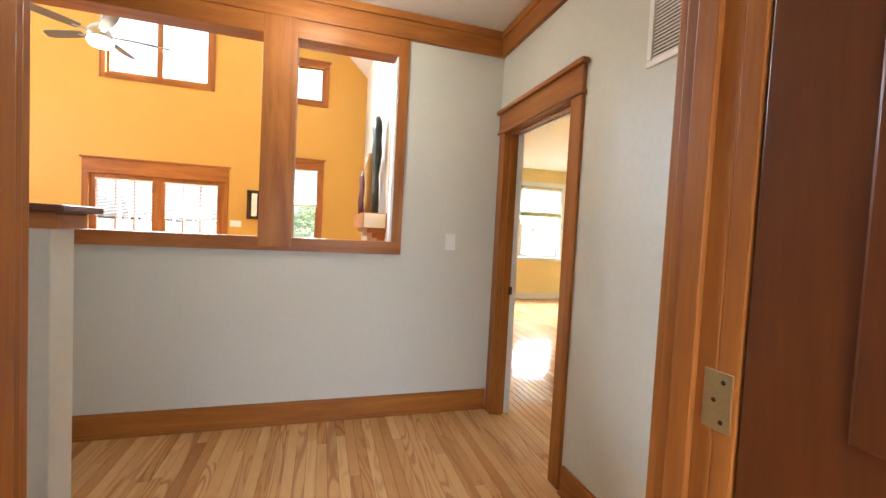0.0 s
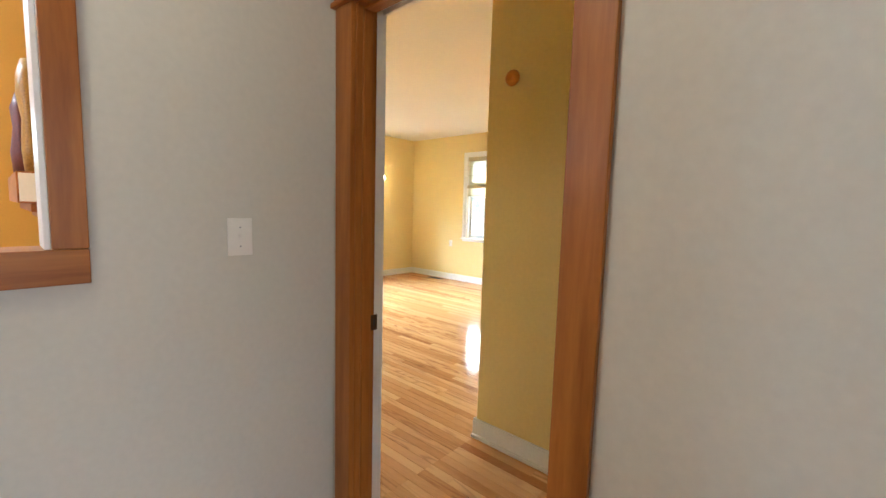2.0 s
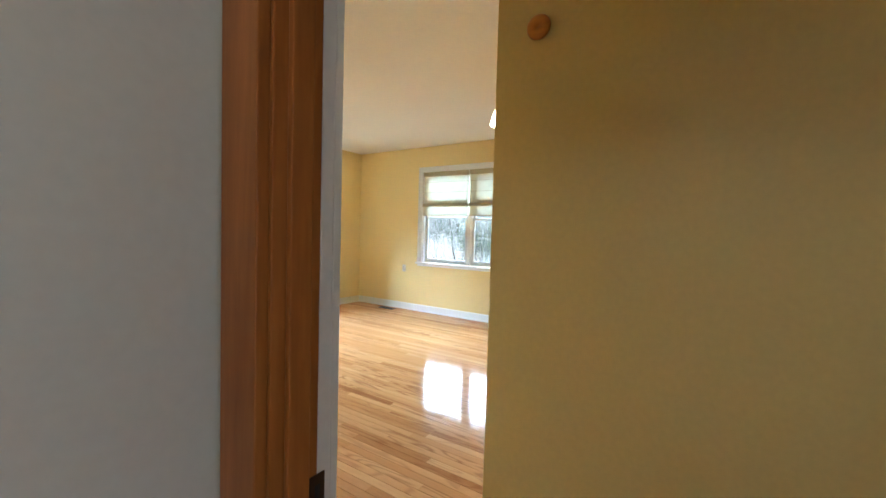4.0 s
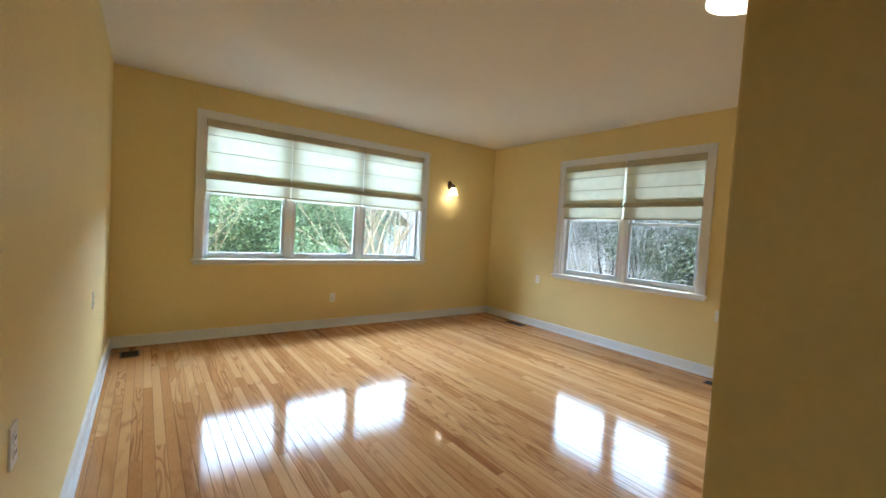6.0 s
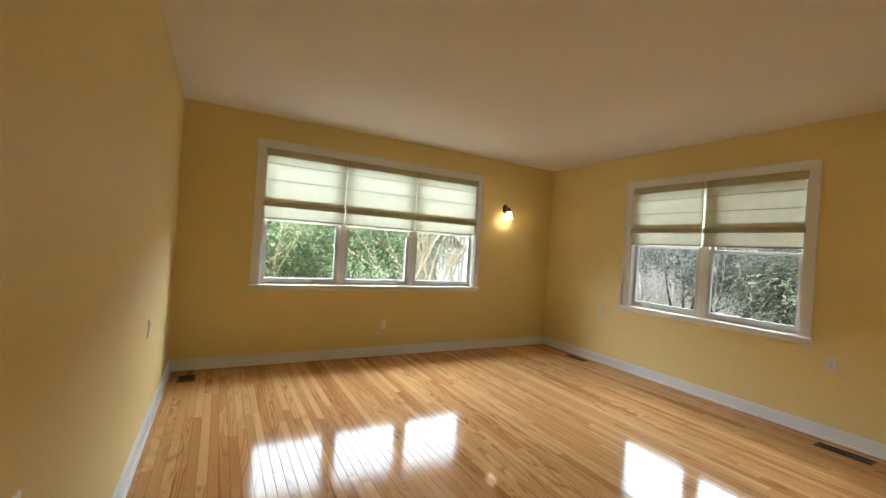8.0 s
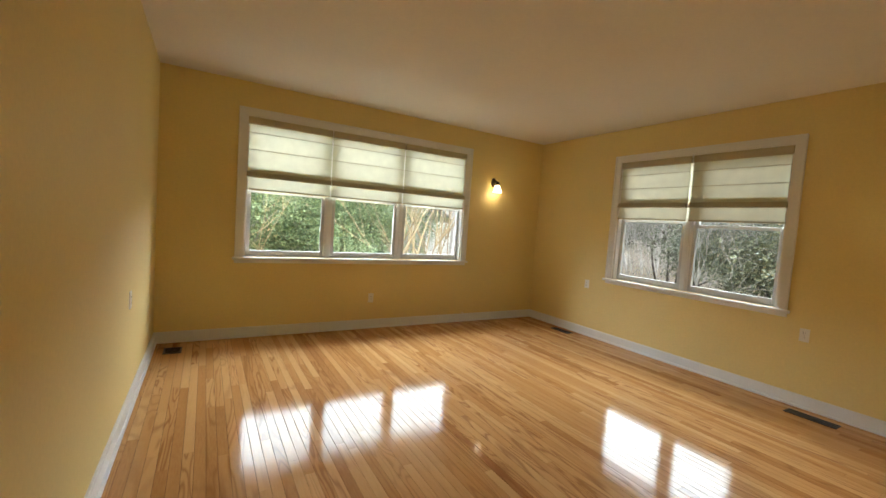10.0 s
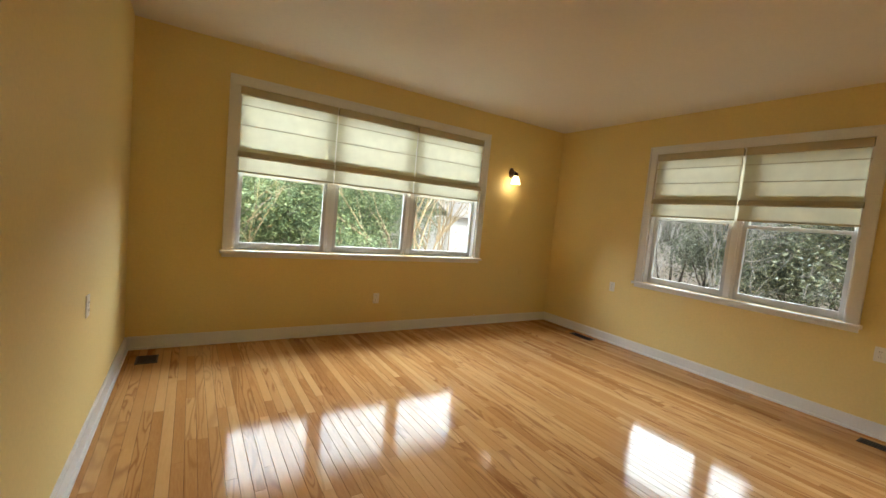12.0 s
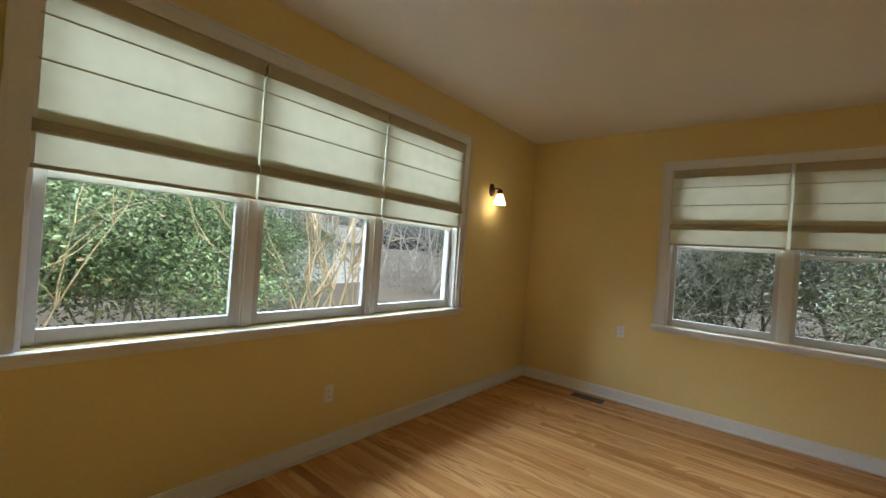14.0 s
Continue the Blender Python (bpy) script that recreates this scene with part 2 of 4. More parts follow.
KNOBWOOD = wood("orange_turned_wood", (0.85, 0.38, 0.05), (0.6, 0.22, 0.02), 0.3, "y")
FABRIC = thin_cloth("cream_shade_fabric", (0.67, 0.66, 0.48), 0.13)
# Same cloth, coloured darker for the light that its layers hold back.
FOLDED_DIM = thin_cloth("dimmed_folded_fabric", (0.54, 0.48, 0.31), 0.07)
SHADEGLASS = thin_cloth("lit_frosted_glass", (0.95, 0.9, 0.8), 0.5, 3.2, (1, 0.78, 0.48))
FANGLASS = thin_cloth("lit_fan_bowl_glass", (0.95, 0.9, 0.8), 0.4, 3.0, (1, 0.85, 0.6))
GLASS = clear_glass("window_glass")
GROUND = material("leaf_litter_and_grass", (0.18, 0.15, 0.115), 0.9, 0.25, 2, 0.5)
BARK = material("pale_smooth_bark", (0.42, 0.33, 0.22), 0.7, 0.2, 5, 0.2)
GREYBARK = material("grey_bark", (0.35, 0.335, 0.32), 0.85, 0.25, 5, 0.4)
DARKBARK = material("dark_bark", (0.07, 0.055, 0.045), 0.9, 0.25, 5, 0.4)
LEAF = leaf_material("glossy_evergreen_leaf", (0.08, 0.135, 0.068), (0.25, 0.32, 0.165), 0.5)
NEEDLE = leaf_material("dark_cedar_foliage", (0.035, 0.048, 0.028), (0.17, 0.185, 0.115), 0.6)
# Distance haze is put into the next two colours, paler than near bark.
HAZETWIG = leaf_material("hazed_grey_brown_brush", (0.30, 0.27, 0.24), (0.46, 0.43, 0.40), 0.9)
HAZEBARK = material("hazed_far_bark", (0.46, 0.44, 0.42), 0.9, 0.2, 3, 0.1)
DRYLEAF = leaf_material("dry_leaf", (0.22, 0.13, 0.07), (0.42, 0.30, 0.2), 0.8)


# ---- building blocks ----
def bx(bm, x0, x1, y0, y1, z0, z1):
    vs = bmesh.ops.create_cube(bm, size=1.0, matrix=Matrix.LocRotScale(((x0 + x1) / 2, (y0 + y1) / 2, (z0 + z1) / 2), None, (abs(x1 - x0), abs(y1 - y0), abs(z1 - z0))))["verts"]
    return vs


def mesh_of(name, bm, mat, smooth=False):
    me = bpy.data.meshes.new(name)
    bmesh.ops.recalc_face_normals(bm, faces=bm.faces)
    bm.to_mesh(me)
    bm.free()
    me.materials.append(mat)
    if smooth:
        for p in me.polygons:
            p.use_smooth = True
    return me


def part(name, bm, mat, parent=None, label="", smooth=False, bevel=0.0):
    if bevel:
        bmesh.ops.bevel(bm, geom=list(bm.edges), offset=bevel, segments=2, affect="EDGES", profile=0.6)
    ob = new(name, mesh_of(name, bm, mat, smooth))
    if parent:
        ob.parent = parent
    if label:
        tagged(ob, label)
    return ob


def boxes(name, mat, *rows, parent=None, label="", bevel=0.0):
    bm = bmesh.new()
    for r in rows:
        bx(bm, *r)
    return part(name, bm, mat, parent, label, bevel=bevel)


def structure(ob, label, category):
    return tagged(ob, label, category, kind="structure")


def empty(name, m, label, category, group="", kind=""):
    e = new(name)
    e.empty_display_size = 0.1
    e.matrix_world = m
    return tagged(e, label, category, group, kind)


def lathe(bm, profile, steps=28, axis_x=0.0, axis_y=0.0):
    """Turns rows of (radius, z) about the upright axis."""
    rings = []
    for r, z in profile:
        rings.append([bm.verts.new((axis_x + r * math.cos(2 * math.pi * k / steps), axis_y + r * math.sin(2 * math.pi * k / steps), z)) for k in range(steps)])
    for a, b in zip(rings, rings[1:]):
        for k in range(steps):
            bm.faces.new((a[k], a[(k + 1) % steps], b[(k + 1) % steps], b[k]))
    return rings


def rod(bm, a, b, ra, rb, sides=8):
    a, b = Vector(a), Vector(b)
    q = (b - a).to_track_quat("Z", "Y")
    ring = lambda c, r: [bm.verts.new(c + q @ Vector((r * math.cos(2 * math.pi * k / sides), r * math.sin(2 * math.pi * k / sides), 0))) for k in range(sides)]
    lo, hi = ring(a, ra), ring(b, rb)
    for k in range(sides):
        bm.faces.new((lo[k], lo[(k + 1) % sides], hi[(k + 1) % sides], hi[k]))
    bm.faces.new(lo[::-1])
    bm.faces.new(hi)


# ---- plan ----
H = 2.74                      # bedroom ceiling
WX, HX = -4.98, -5.095        # bedroom and hall faces of the wall with the door
HY, GY = -4.875, -4.76        # hall and great-room faces of the pass-through wall
DOOR0, DOOR1, DOORH = -5.80, -5.01, 2.045
CX, CY = -4.082, -4.838        # corner of the closet block
SY0, SY1 = -7.26, -7.125      # wall with the doorway that the walk starts in
HC = 2.79                     # hall ceiling
FY = 1.0                      # far wall of the great room
EXT = 0.16


def wall_with_hole(name, mat, x0, x1, z1, holes, along, d0, d1, label, z0=0.0):
    """A wall along one axis from x0 to x1, between the faces d0 and d1, with holes (u0, u1, v0, v1)."""
    bm = bmesh.new()
    us = sorted({x0, x1, *[h[0] for h in holes], *[h[1] for h in holes]})
    for a, b in zip(us, us[1:]):
        cuts = sorted((h[2], h[3]) for h in holes if h[0] < (a + b) / 2 < h[1])
        z = z0
        for lo, hi in cuts + [(z1, z1)]:
            if lo > z + 1e-6:
                bx(bm, *((a, b, d0, d1) if along == "x" else (d0, d1, a, b)), z, lo)
            z = hi
    bmesh.ops.remove_doubles(bm, verts=bm.verts, dist=1e-5)
    return structure(part(name, bm, mat), label, "wall")


# bedroom shell
NW = (-4.205, -1.42, 0.885, 2.385)     # north opening: x and z
EW = (1.46, 3.225, 0.832, 2.32)       # east opening: -y and z
wall_with_hole("wall_north", YELLOW, WX, 0.0, H, [NW], "x", 0.0, EXT, "yellow painted wall with a triple window")
wall_with_hole("wall_east", YELLOW, -7.0, EXT, H, [(-EW[1], -EW[0], EW[2], EW[3])], "y", 0.0, EXT, "yellow painted wall with a double window")
wall_with_hole("wall_west", YELLOW, -6.5, EXT, H, [(DOOR0 - 0.02, DOOR1 + 0.02, 0, DOORH + 0.02)], "y", (WX + HX) / 2, WX, "yellow painted wall with a doorway")
structure(boxes("wall_closet", YELLOW, (CX, -0.001, -6.5, CY, 0, H), bevel=0.004), "yellow closet block with a square corner", "wall")
structure(boxes("wall_passage", YELLOW, (WX, CX, -6.6, -6.5, 0, H)), "yellow wall that ends the entry passage", "wall")
structure(boxes("ceiling_bedroom", CEILING, (HX, EXT, -7.0, EXT, H, H + 0.15)), "plain white painted ceiling", "ceiling")

# hall shell
PT0, PT1, PZ0, PZ1 = -8.3, -5.877, 1.232, 2.50
POST0, POST1 = -6.729, -6.528
wall_with_hole("wall_hall_east", OFFWHITE, SY1, HY, HC, [(DOOR0 - 0.02, DOOR1 + 0.02, 0, DOORH + 0.02)], "y", HX, (WX + HX) / 2 - 0.001, "off-white hall wall with a wooden doorway")
wall_with_hole("wall_hall_north", OFFWHITE, -9.4, HX, HC, [(PT0, PT1, PZ0 - 0.03, PZ1 + 0.03)], "x", HY, (HY + GY) / 2, "off-white hall wall with a wood-framed pass-through")
wall_with_hole("wall_great_south", ORANGE, -13.0, HX, 8.6, [(PT0, PT1, PZ0 - 0.03, PZ1 + 0.03), (-12.9, -9.4, 0, 2.6)], "x", (HY + GY) / 2 + 0.001, GY, "ochre painted wall with a pass-through")
JX0, JX1 = -6.655, -5.757
wall_with_hole("wall_hall_south", OFFWHITE, -9.4, HX, HC, [(JX0 - 0.02, JX1 + 0.02, 0, DOORH + 0.02)], "x", SY0, SY1, "off-white wall with a doorway")
# Unseen wall, run full width to stop the western lamp reaching the hall.
structure(boxes("wall_hall_west_block", OFFWHITE, (-9.5, -9.4, SY0, GY - 0.06, 0, HC)), "unseen off-white wall added to keep great-room light out of the hall", "wall")
structure(boxes("ceiling_hall", CEILING, (-9.5, HX + 0.05, -9.6, GY - 0.06, HC, HC + 0.15)), "white hall ceiling", "ceiling")
# Unseen wall; its opening is invented to let the fill lamp through.
wall_with_hole("wall_back_room", OFFWHITE, -9.4, HX, HC, [(-7.5, -5.1, 0.9, 2.2)], "x", -9.7, -9.6, "plain unseen wall of the room behind, opening added for a fill lamp")
wall_with_hole("wall_back_room_east", OFFWHITE, -9.6, SY0, HC, [], "y", HX, HX + 0.05, "plain wall of the room behind")
wall_with_hole("wall_back_room_west", OFFWHITE, -9.6, SY0, HC, [], "y", -9.5, -9.4, "plain wall of the room behind")

# great room shell
GW0, GW1, RIDGE = -12.99, -5.55, 8.1
FAR = dict(big=(-10.09, -8.46, 3.83, 5.5), side_r=(-6.98, -6.44, 0.85, 2.45), top_r=(-7.07, -6.40, 3.80, 4.48), side_l=(-12.05, -11.42, 0.85, 2.45), top_l=(-12.09, -11.40, 3.78, 4.45), french=(-10.32, -8.18, 0.0, 2.06))
wall_with_hole("wall_great_north", ORANGE, GW0, GW1, 8.6, list(FAR.values()), "x", FY, FY + 0.16, "tall ochre gable wall with many windows")
structure(boxes("wall_great_east", OFFWHITE, (GW1, HX, GY, FY, 0, 4.42)), "white side wall of the great room", "wall")
wall_with_hole("wall_great_west", ORANGE, -6.1, FY + 0.16, 4.6, [], "y", GW0 - 0.15, GW0, "ochre side wall of the great room")
structure(boxes("wall_great_corner", ORANGE, (GW0, -9.4, -6.1, -6.0, 0, 4.6)), "ochre wall beside the hall", "wall")
for name, xa, za, xb, zb in (("ceiling_vault_east", GW1 + 0.4, 4.4 - 0.38, -9.27, RIDGE), ("ceiling_vault_west", GW0 - 0.2, 4.4 - 0.2, -9.27, RIDGE)):
    bm = bmesh.new()
    vs = [bm.verts.new(p) for p in ((xa, -6.1, za), (xb, -6.1, zb), (xb, FY + 0.2, zb), (xa, FY + 0.2, za), (xa, -6.1, za + 0.2), (xb, -6.1, zb + 0.2), (xb, FY + 0.2, zb + 0.2), (xa, FY + 0.2, za + 0.2))]
    for f in ((0, 1, 2, 3), (4, 5, 6, 7), (0, 1, 5, 4), (3, 2, 6, 7), (0, 3, 7, 4), (1, 2, 6, 5)):
        bm.faces.new([vs[k] for k in f])
    structure(part(name, bm, CEILING), "white sloping vaulted ceiling", "ceiling")

# floors under the boards
structure(boxes("floor_great_room", OAK_STUFF, (GW0, HX, GY - 0.06, FY, -0.1, -0.002), (GW0, -9.4, -6.0, GY - 0.06, -0.1, -0.002)), "oak floor of the great room", "floor")
structure(boxes("floor_back_room", OAK_STUFF, (-9.4, HX, -9.6, SY0, -0.1, -0.002)), "oak floor of the room behind", "floor")
floor_bed = structure(boxes("floor_bedroom", SUBFLOOR, (HX, EXT, -6.5, EXT, -0.12, -0.004)), "glossy narrow oak strip floor", "floor")
floor_hall = structure(boxes("floor_hall", SUBFLOOR, (-9.4, HX, SY0, GY - 0.06, -0.12, -0.004)), "glossy narrow oak strip floor of the hall", "floor")


# ---- bedroom trim ----
def baseboard(name, mat, x0, x1, y0, y1, h, facing, label, quarter=0.016):
    """Board with a rounded shoe along its foot; facing is the way into the room."""
    bm = bmesh.new()
    bx(bm, x0, x1, y0, y1, 0.0, h - 0.012)
    fx, fy = facing
    cap = (x0 + (0.004 if fx < 0 else 0), x1 - (0.004 if fx > 0 else 0), y0 + (0.004 if fy < 0 else 0), y1 - (0.004 if fy > 0 else 0))
    bx(bm, *cap, h - 0.0121, h)
    if fx:
        a, b = (x1, x1 + quarter) if fx > 0 else (x0 - quarter, x0)
        bx(bm, a, b, y0, y1, 0, quarter * 1.2)
    else:
        a, b = (y1, y1 + quarter) if fy > 0 else (y0 - quarter, y0)
        bx(bm, x0, x1, a, b, 0, quarter * 1.2)
    return structure(part(name, bm, mat, bevel=0.002), label, "baseboard")


WB = "white painted baseboard with a shoe moulding"
baseboard("baseboard_north", TRIM, WX + 0.016, -0.016, -0.016, 0.0, 0.112, (0, -1), WB)
baseboard("baseboard_east", TRIM, -0.016, 0.0, CY, -0.0001, 0.112, (-1, 0), WB)
baseboard("baseboard_west", TRIM, WX, WX + 0.016, DOOR1 + 0.11, -0.0001, 0.112, (1, 0), WB)
baseboard("baseboard_closet", TRIM, CX - 0.016, CX, -6.4, CY + 0.016, 0.112, (-1, 0), WB)
baseboard("baseboard_closet_north", TRIM, CX, -0.02, CY, CY + 0.016, 0.112, (0, 1), WB)
FB = "orange-brown stained fir baseboard"
baseboard("baseboard_hall_north", FIR_X, -9.4, HX - 0.02, HY - 0.02, HY, 0.145, (0, -1), FB, 0.012)
baseboard("baseboard_hall_east", FIR_Y, HX - 0.02, HX, SY1, DOOR0 - 0.12, 0.145, (-1, 0), FB, 0.012)


def door_frame(name, axis, u0, u1, d0, d1, face, white_back, label):
    """Craftsman casing on the near face, jamb and stop in the opening. axis: the way along the wall; face: the side with wooden casing."""
    e = empty(name, Matrix.Identity(4), label, "door frame", kind="structure")

    def put(nm, mat, a, b, da, db, z0, z1, lab="", bevel=0.003):
        r = (a, b, min(da, db), max(da, db)) if axis == "x" else (min(da, db), max(da, db), a, b)
        return boxes(nm, mat, (*r, z0, z1), parent=e, label=lab, bevel=bevel)

    side = -1 if face == d0 else 1
    along = FIR_X if axis == "x" else FIR_Y
    w = 0.095
    top = DOORH
    back = d1 if face == d0 else d0
    split = back - (back - face) * 0.24
    put("jamb", FIR_Z, u0 - 0.018, u0, face, split, 0, top + 0.018)
    put("jamb", FIR_Z, u1, u1 + 0.018, face, split, 0, top + 0.018)
    put("head_jamb", along, u0, u1, face, split, top, top + 0.018)
    mid = (face + split) / 2
    for a, b in ((u0, u0 + 0.012), (u1 - 0.012, u1)):
        put("stop", FIR_Z, a, b, mid - 0.02, mid + 0.02, 0, top)
    put("head_stop", along, u0, u1, mid - 0.02, mid + 0.02, top - 0.012, top - 0.0005)
    put("back_jamb", TRIM if white_back else FIR_Z, u0 - 0.018, u0 - 0.001, split, back, 0, top + 0.018, "white painted jamb edge" if white_back else "")
    put("back_jamb", TRIM if white_back else FIR_Z, u1 + 0.001, u1 + 0.018, split, back, 0, top + 0.018, "white painted jamb edge" if white_back else "")
    put("back_head", TRIM if white_back else along, u0 - 0.018, u1 + 0.018, split, back, top + 0.0181, top + 0.03)
    f0, f1 = face, face + side * 0.02
    put("casing", FIR_Z, u0 - w - 0.005, u0 - 0.005, f0, f1, 0, top + 0.003)
    put("casing", FIR_Z, u1 + 0.005, u1 + w + 0.005, f0, f1, 0, top + 0.003)
    put("fillet", along, u0 - w - 0.02, u1 + w + 0.02, f0, face + side * 0.034, top + 0.003, top + 0.022, bevel=0.006)
    put("head_casing", along, u0 - w - 0.008, u1 + w + 0.008, f0, face + side * 0.024, top + 0.022, top + 0.15)
    put("cap", along, u0 - w - 0.028, u1 + w + 0.028, f0, face + side * 0.046, top + 0.15, top + 0.178, bevel=0.008)
    if white_back:
        g0, g1 = back, back - side * 0.018
        put("back_casing", TRIM, u0 - 0.09, u0 - 0.003, g0, g1, 0, top + 0.085, "white painted casing")
        put("back_casing", TRIM, u1 + 0.003, u1 + 0.09, g0, g1, 0, top + 0.085, "white painted casing")
        put("back_head_casing", TRIM, u0 - 0.003, u1 + 0.003, g0, g1, top + 0.003, top + 0.085, "white painted casing")
    return e


door_1 = door_frame("door_frame_1", "y", DOOR0, DOOR1, HX, WX, HX, True, "orange-brown fir craftsman door casing, empty of its door")
door_2 = door_frame("door_frame_2", "x", JX0, JX1, SY0, SY1, SY1, False, "orange-brown fir door casing of the hall's other doorway")
# hardware on the jambs
boxes("strike_plate", BRONZE, (-5.024, -4.994, DOOR1 - 0.0025, DOOR1 + 0.0002, 0.885, 0.945), parent=door_1, label="dark bronze strike plate", bevel=0.0008)
boxes("strike_hole", SLOT, (-5.014, -5.004, DOOR1 - 0.003, DOOR1, 0.902, 0.928), parent=door_1)


def hinge(parent, x0, x1, y0, y1, z, thin):
    bm = bmesh.new()
    bx(bm, x0, x1, y0, y1, z - 0.045, z + 0.045)
    h = part("hinge_leaf", bm, BRASS, parent, "pale brass hinge leaf", bevel=0.0008)
    for dz, f in ((-0.03, 0.3), (0.0, 0.6), (0.03, 0.3)):
        bm = bmesh.new()
        c = Vector((x0 + (x1 - x0) * f, (y0 + y1) / 2, z + dz)) if thin == "y" else Vector(((x0 + x1) / 2, y0 + (y1 - y0) * f, z + dz))
        d = Vector((0, 0.0025, 0)) if thin == "y" else Vector((-0.0025, 0, 0))
        rod(bm, c - d * 0, c + d, 0.004, 0.0035, 10)
        part("screw", bm, BRONZE, h)


hinge(door_1, -4.9905, -4.988, DOOR0 + 0.001, DOOR0 + 0.036, 1.07, "x")
hinge(door_2, JX1 - 0.0025, JX1 + 0.001, SY0 + 0.005, SY0 + 0.05, 1.085, "x")
dark_door = empty("open_door", Matrix.Identity(4), "dark stained wooden door standing open beside the doorway", "door")
boxes("door_leaf", DARKWOOD, (JX1 + 0.004, JX1 + 0.042, SY0 - 0.80, SY0 - 0.006, 0.008, DOORH - 0.01), parent=dark_door, bevel=0.002)
for z0, z1 in ((0.25, 0.95), (1.1, 1.85)):
    boxes("door_panel", DARKWOOD, (JX1 - 0.003, JX1 + 0.006, SY0 - 0.68, SY0 - 0.13, z0, z1), parent=dark_door, bevel=0.004)

# ---- bedroom windows ----
def window(name, m, u0, u1, z0, z1, mullions, shade_bottom, dropped, label):
    """Double-hung units in one opening. Local x runs along the wall, y outward; the room's wall face is y = 0."""
    e = empty(name, m, label, "window", kind="structure")

    def put(nm, mat, *r, parent=e, bevel=0.002, lab=""):
        return boxes(nm, mat, r, parent=parent, bevel=bevel, label=lab)

    cw = 0.085
    put("casing", TRIM, u0 - cw, u0, -0.02, 0, z0, z1)
    put("casing", TRIM, u1, u1 + cw, -0.02, 0, z0, z1)
    put("head_casing", TRIM, u0 - cw, u1 + cw, -0.022, 0, z1, z1 + cw)
    for a, b in ((u0 - cw, u0 - cw + 0.016), (u1 + cw - 0.016, u1 + cw)):
        put("back_band", TRIM, a, b, -0.03, -0.0201, z0, z1 + cw)
    put("back_band", TRIM, u0 - cw + 0.0162, u1 + cw - 0.0162, -0.03, -0.0221, z1 + cw - 0.016, z1 + cw)
    put("window_sill", TRIM, u0 - cw - 0.02, u1 + cw + 0.02, -0.055, 0.0, z0 - 0.03, z0 - 0.0005, bevel=0.006)
    put("inner_sill", TRIM, u0 + 0.001, u1 - 0.001, 0.0002, 0.07, z0 - 0.03, z0 - 0.0008)
    put("apron", TRIM, u0 - cw, u1 + cw, -0.014, 0, z0 - 0.066, z0 - 0.0305)
    t = 0.018
    put("side_jamb", TRIM, u0, u0 + t, 0.001, 0.15, z0, z1)
    put("side_jamb", TRIM, u1 - t, u1, 0.001, 0.15, z0, z1)
    put("head_jamb", TRIM, u0 + t, u1 - t, 0.001, 0.15, z1 - t, z1)
    put("sill_stop", VINYL, u0 + t, u1 - t, 0.0702, 0.098, z0 - 0.03, z0 + 0.0125)
    put("outer_sill", VINYL, u0 + t, u1 - t, 0.0982, 0.2, z0 - 0.05, z0 - 0.012)
    edges = [u0 + t]
    for c in mullions:
        put("mullion", TRIM, c - 0.036, c + 0.036, 0.05, 0.15, z0, z1 - t)
        put("mullion_bead", TRIM, c - 0.045, c - 0.0362, 0.056, 0.066, z0, z1 - t)
        put("mullion_bead", TRIM, c + 0.0362, c + 0.045, 0.056, 0.066, z0, z1 - t)
        put("mullion_face", TRIM, c - 0.022, c + 0.022, 0.038, 0.0498, z0, z1 - t)
        edges += [c - 0.036, c + 0.036]
    edges.append(u1 - t)
    for k in range(0, len(edges), 2):
        a, b = edges[k] + 0.003, edges[k + 1] - 0.003
        drop = dropped if k == len(edges) - 2 else 0.0
        meet = shade_bottom + 0.003 - drop
        for nm, y, lo, hi in (("lower_sash", 0.062, z0 + 0.013, meet), ("upper_sash", 0.1, meet - 0.03, z1 - t - 0.002 - drop)):
            bm = bmesh.new()
            st = 0.042
            bx(bm, a, a + st, y, y + 0.034, lo, hi)
            bx(bm, b - st, b, y, y + 0.034, lo, hi)
            bx(bm, a + st, b - st, y, y + 0.034, lo, lo + (0.055 if nm == "lower_sash" else 0.032))
            bx(bm, a + st, b - st, y, y + 0.034, hi - 0.032, hi)
            s = part(nm, bm, VINYL, e, bevel=0.003)
            g = boxes("pane", GLASS, (a + st - 0.004, b - st + 0.004, y + 0.014, y + 0.018, lo + 0.03, hi - 0.028), parent=s)
            g.visible_shadow = False
        if drop:
            put("sash_lock", VINYL, (a + b) / 2 - 0.03, (a + b) / 2 + 0.03, 0.064, 0.09, meet, meet + 0.014)
    return e, edges


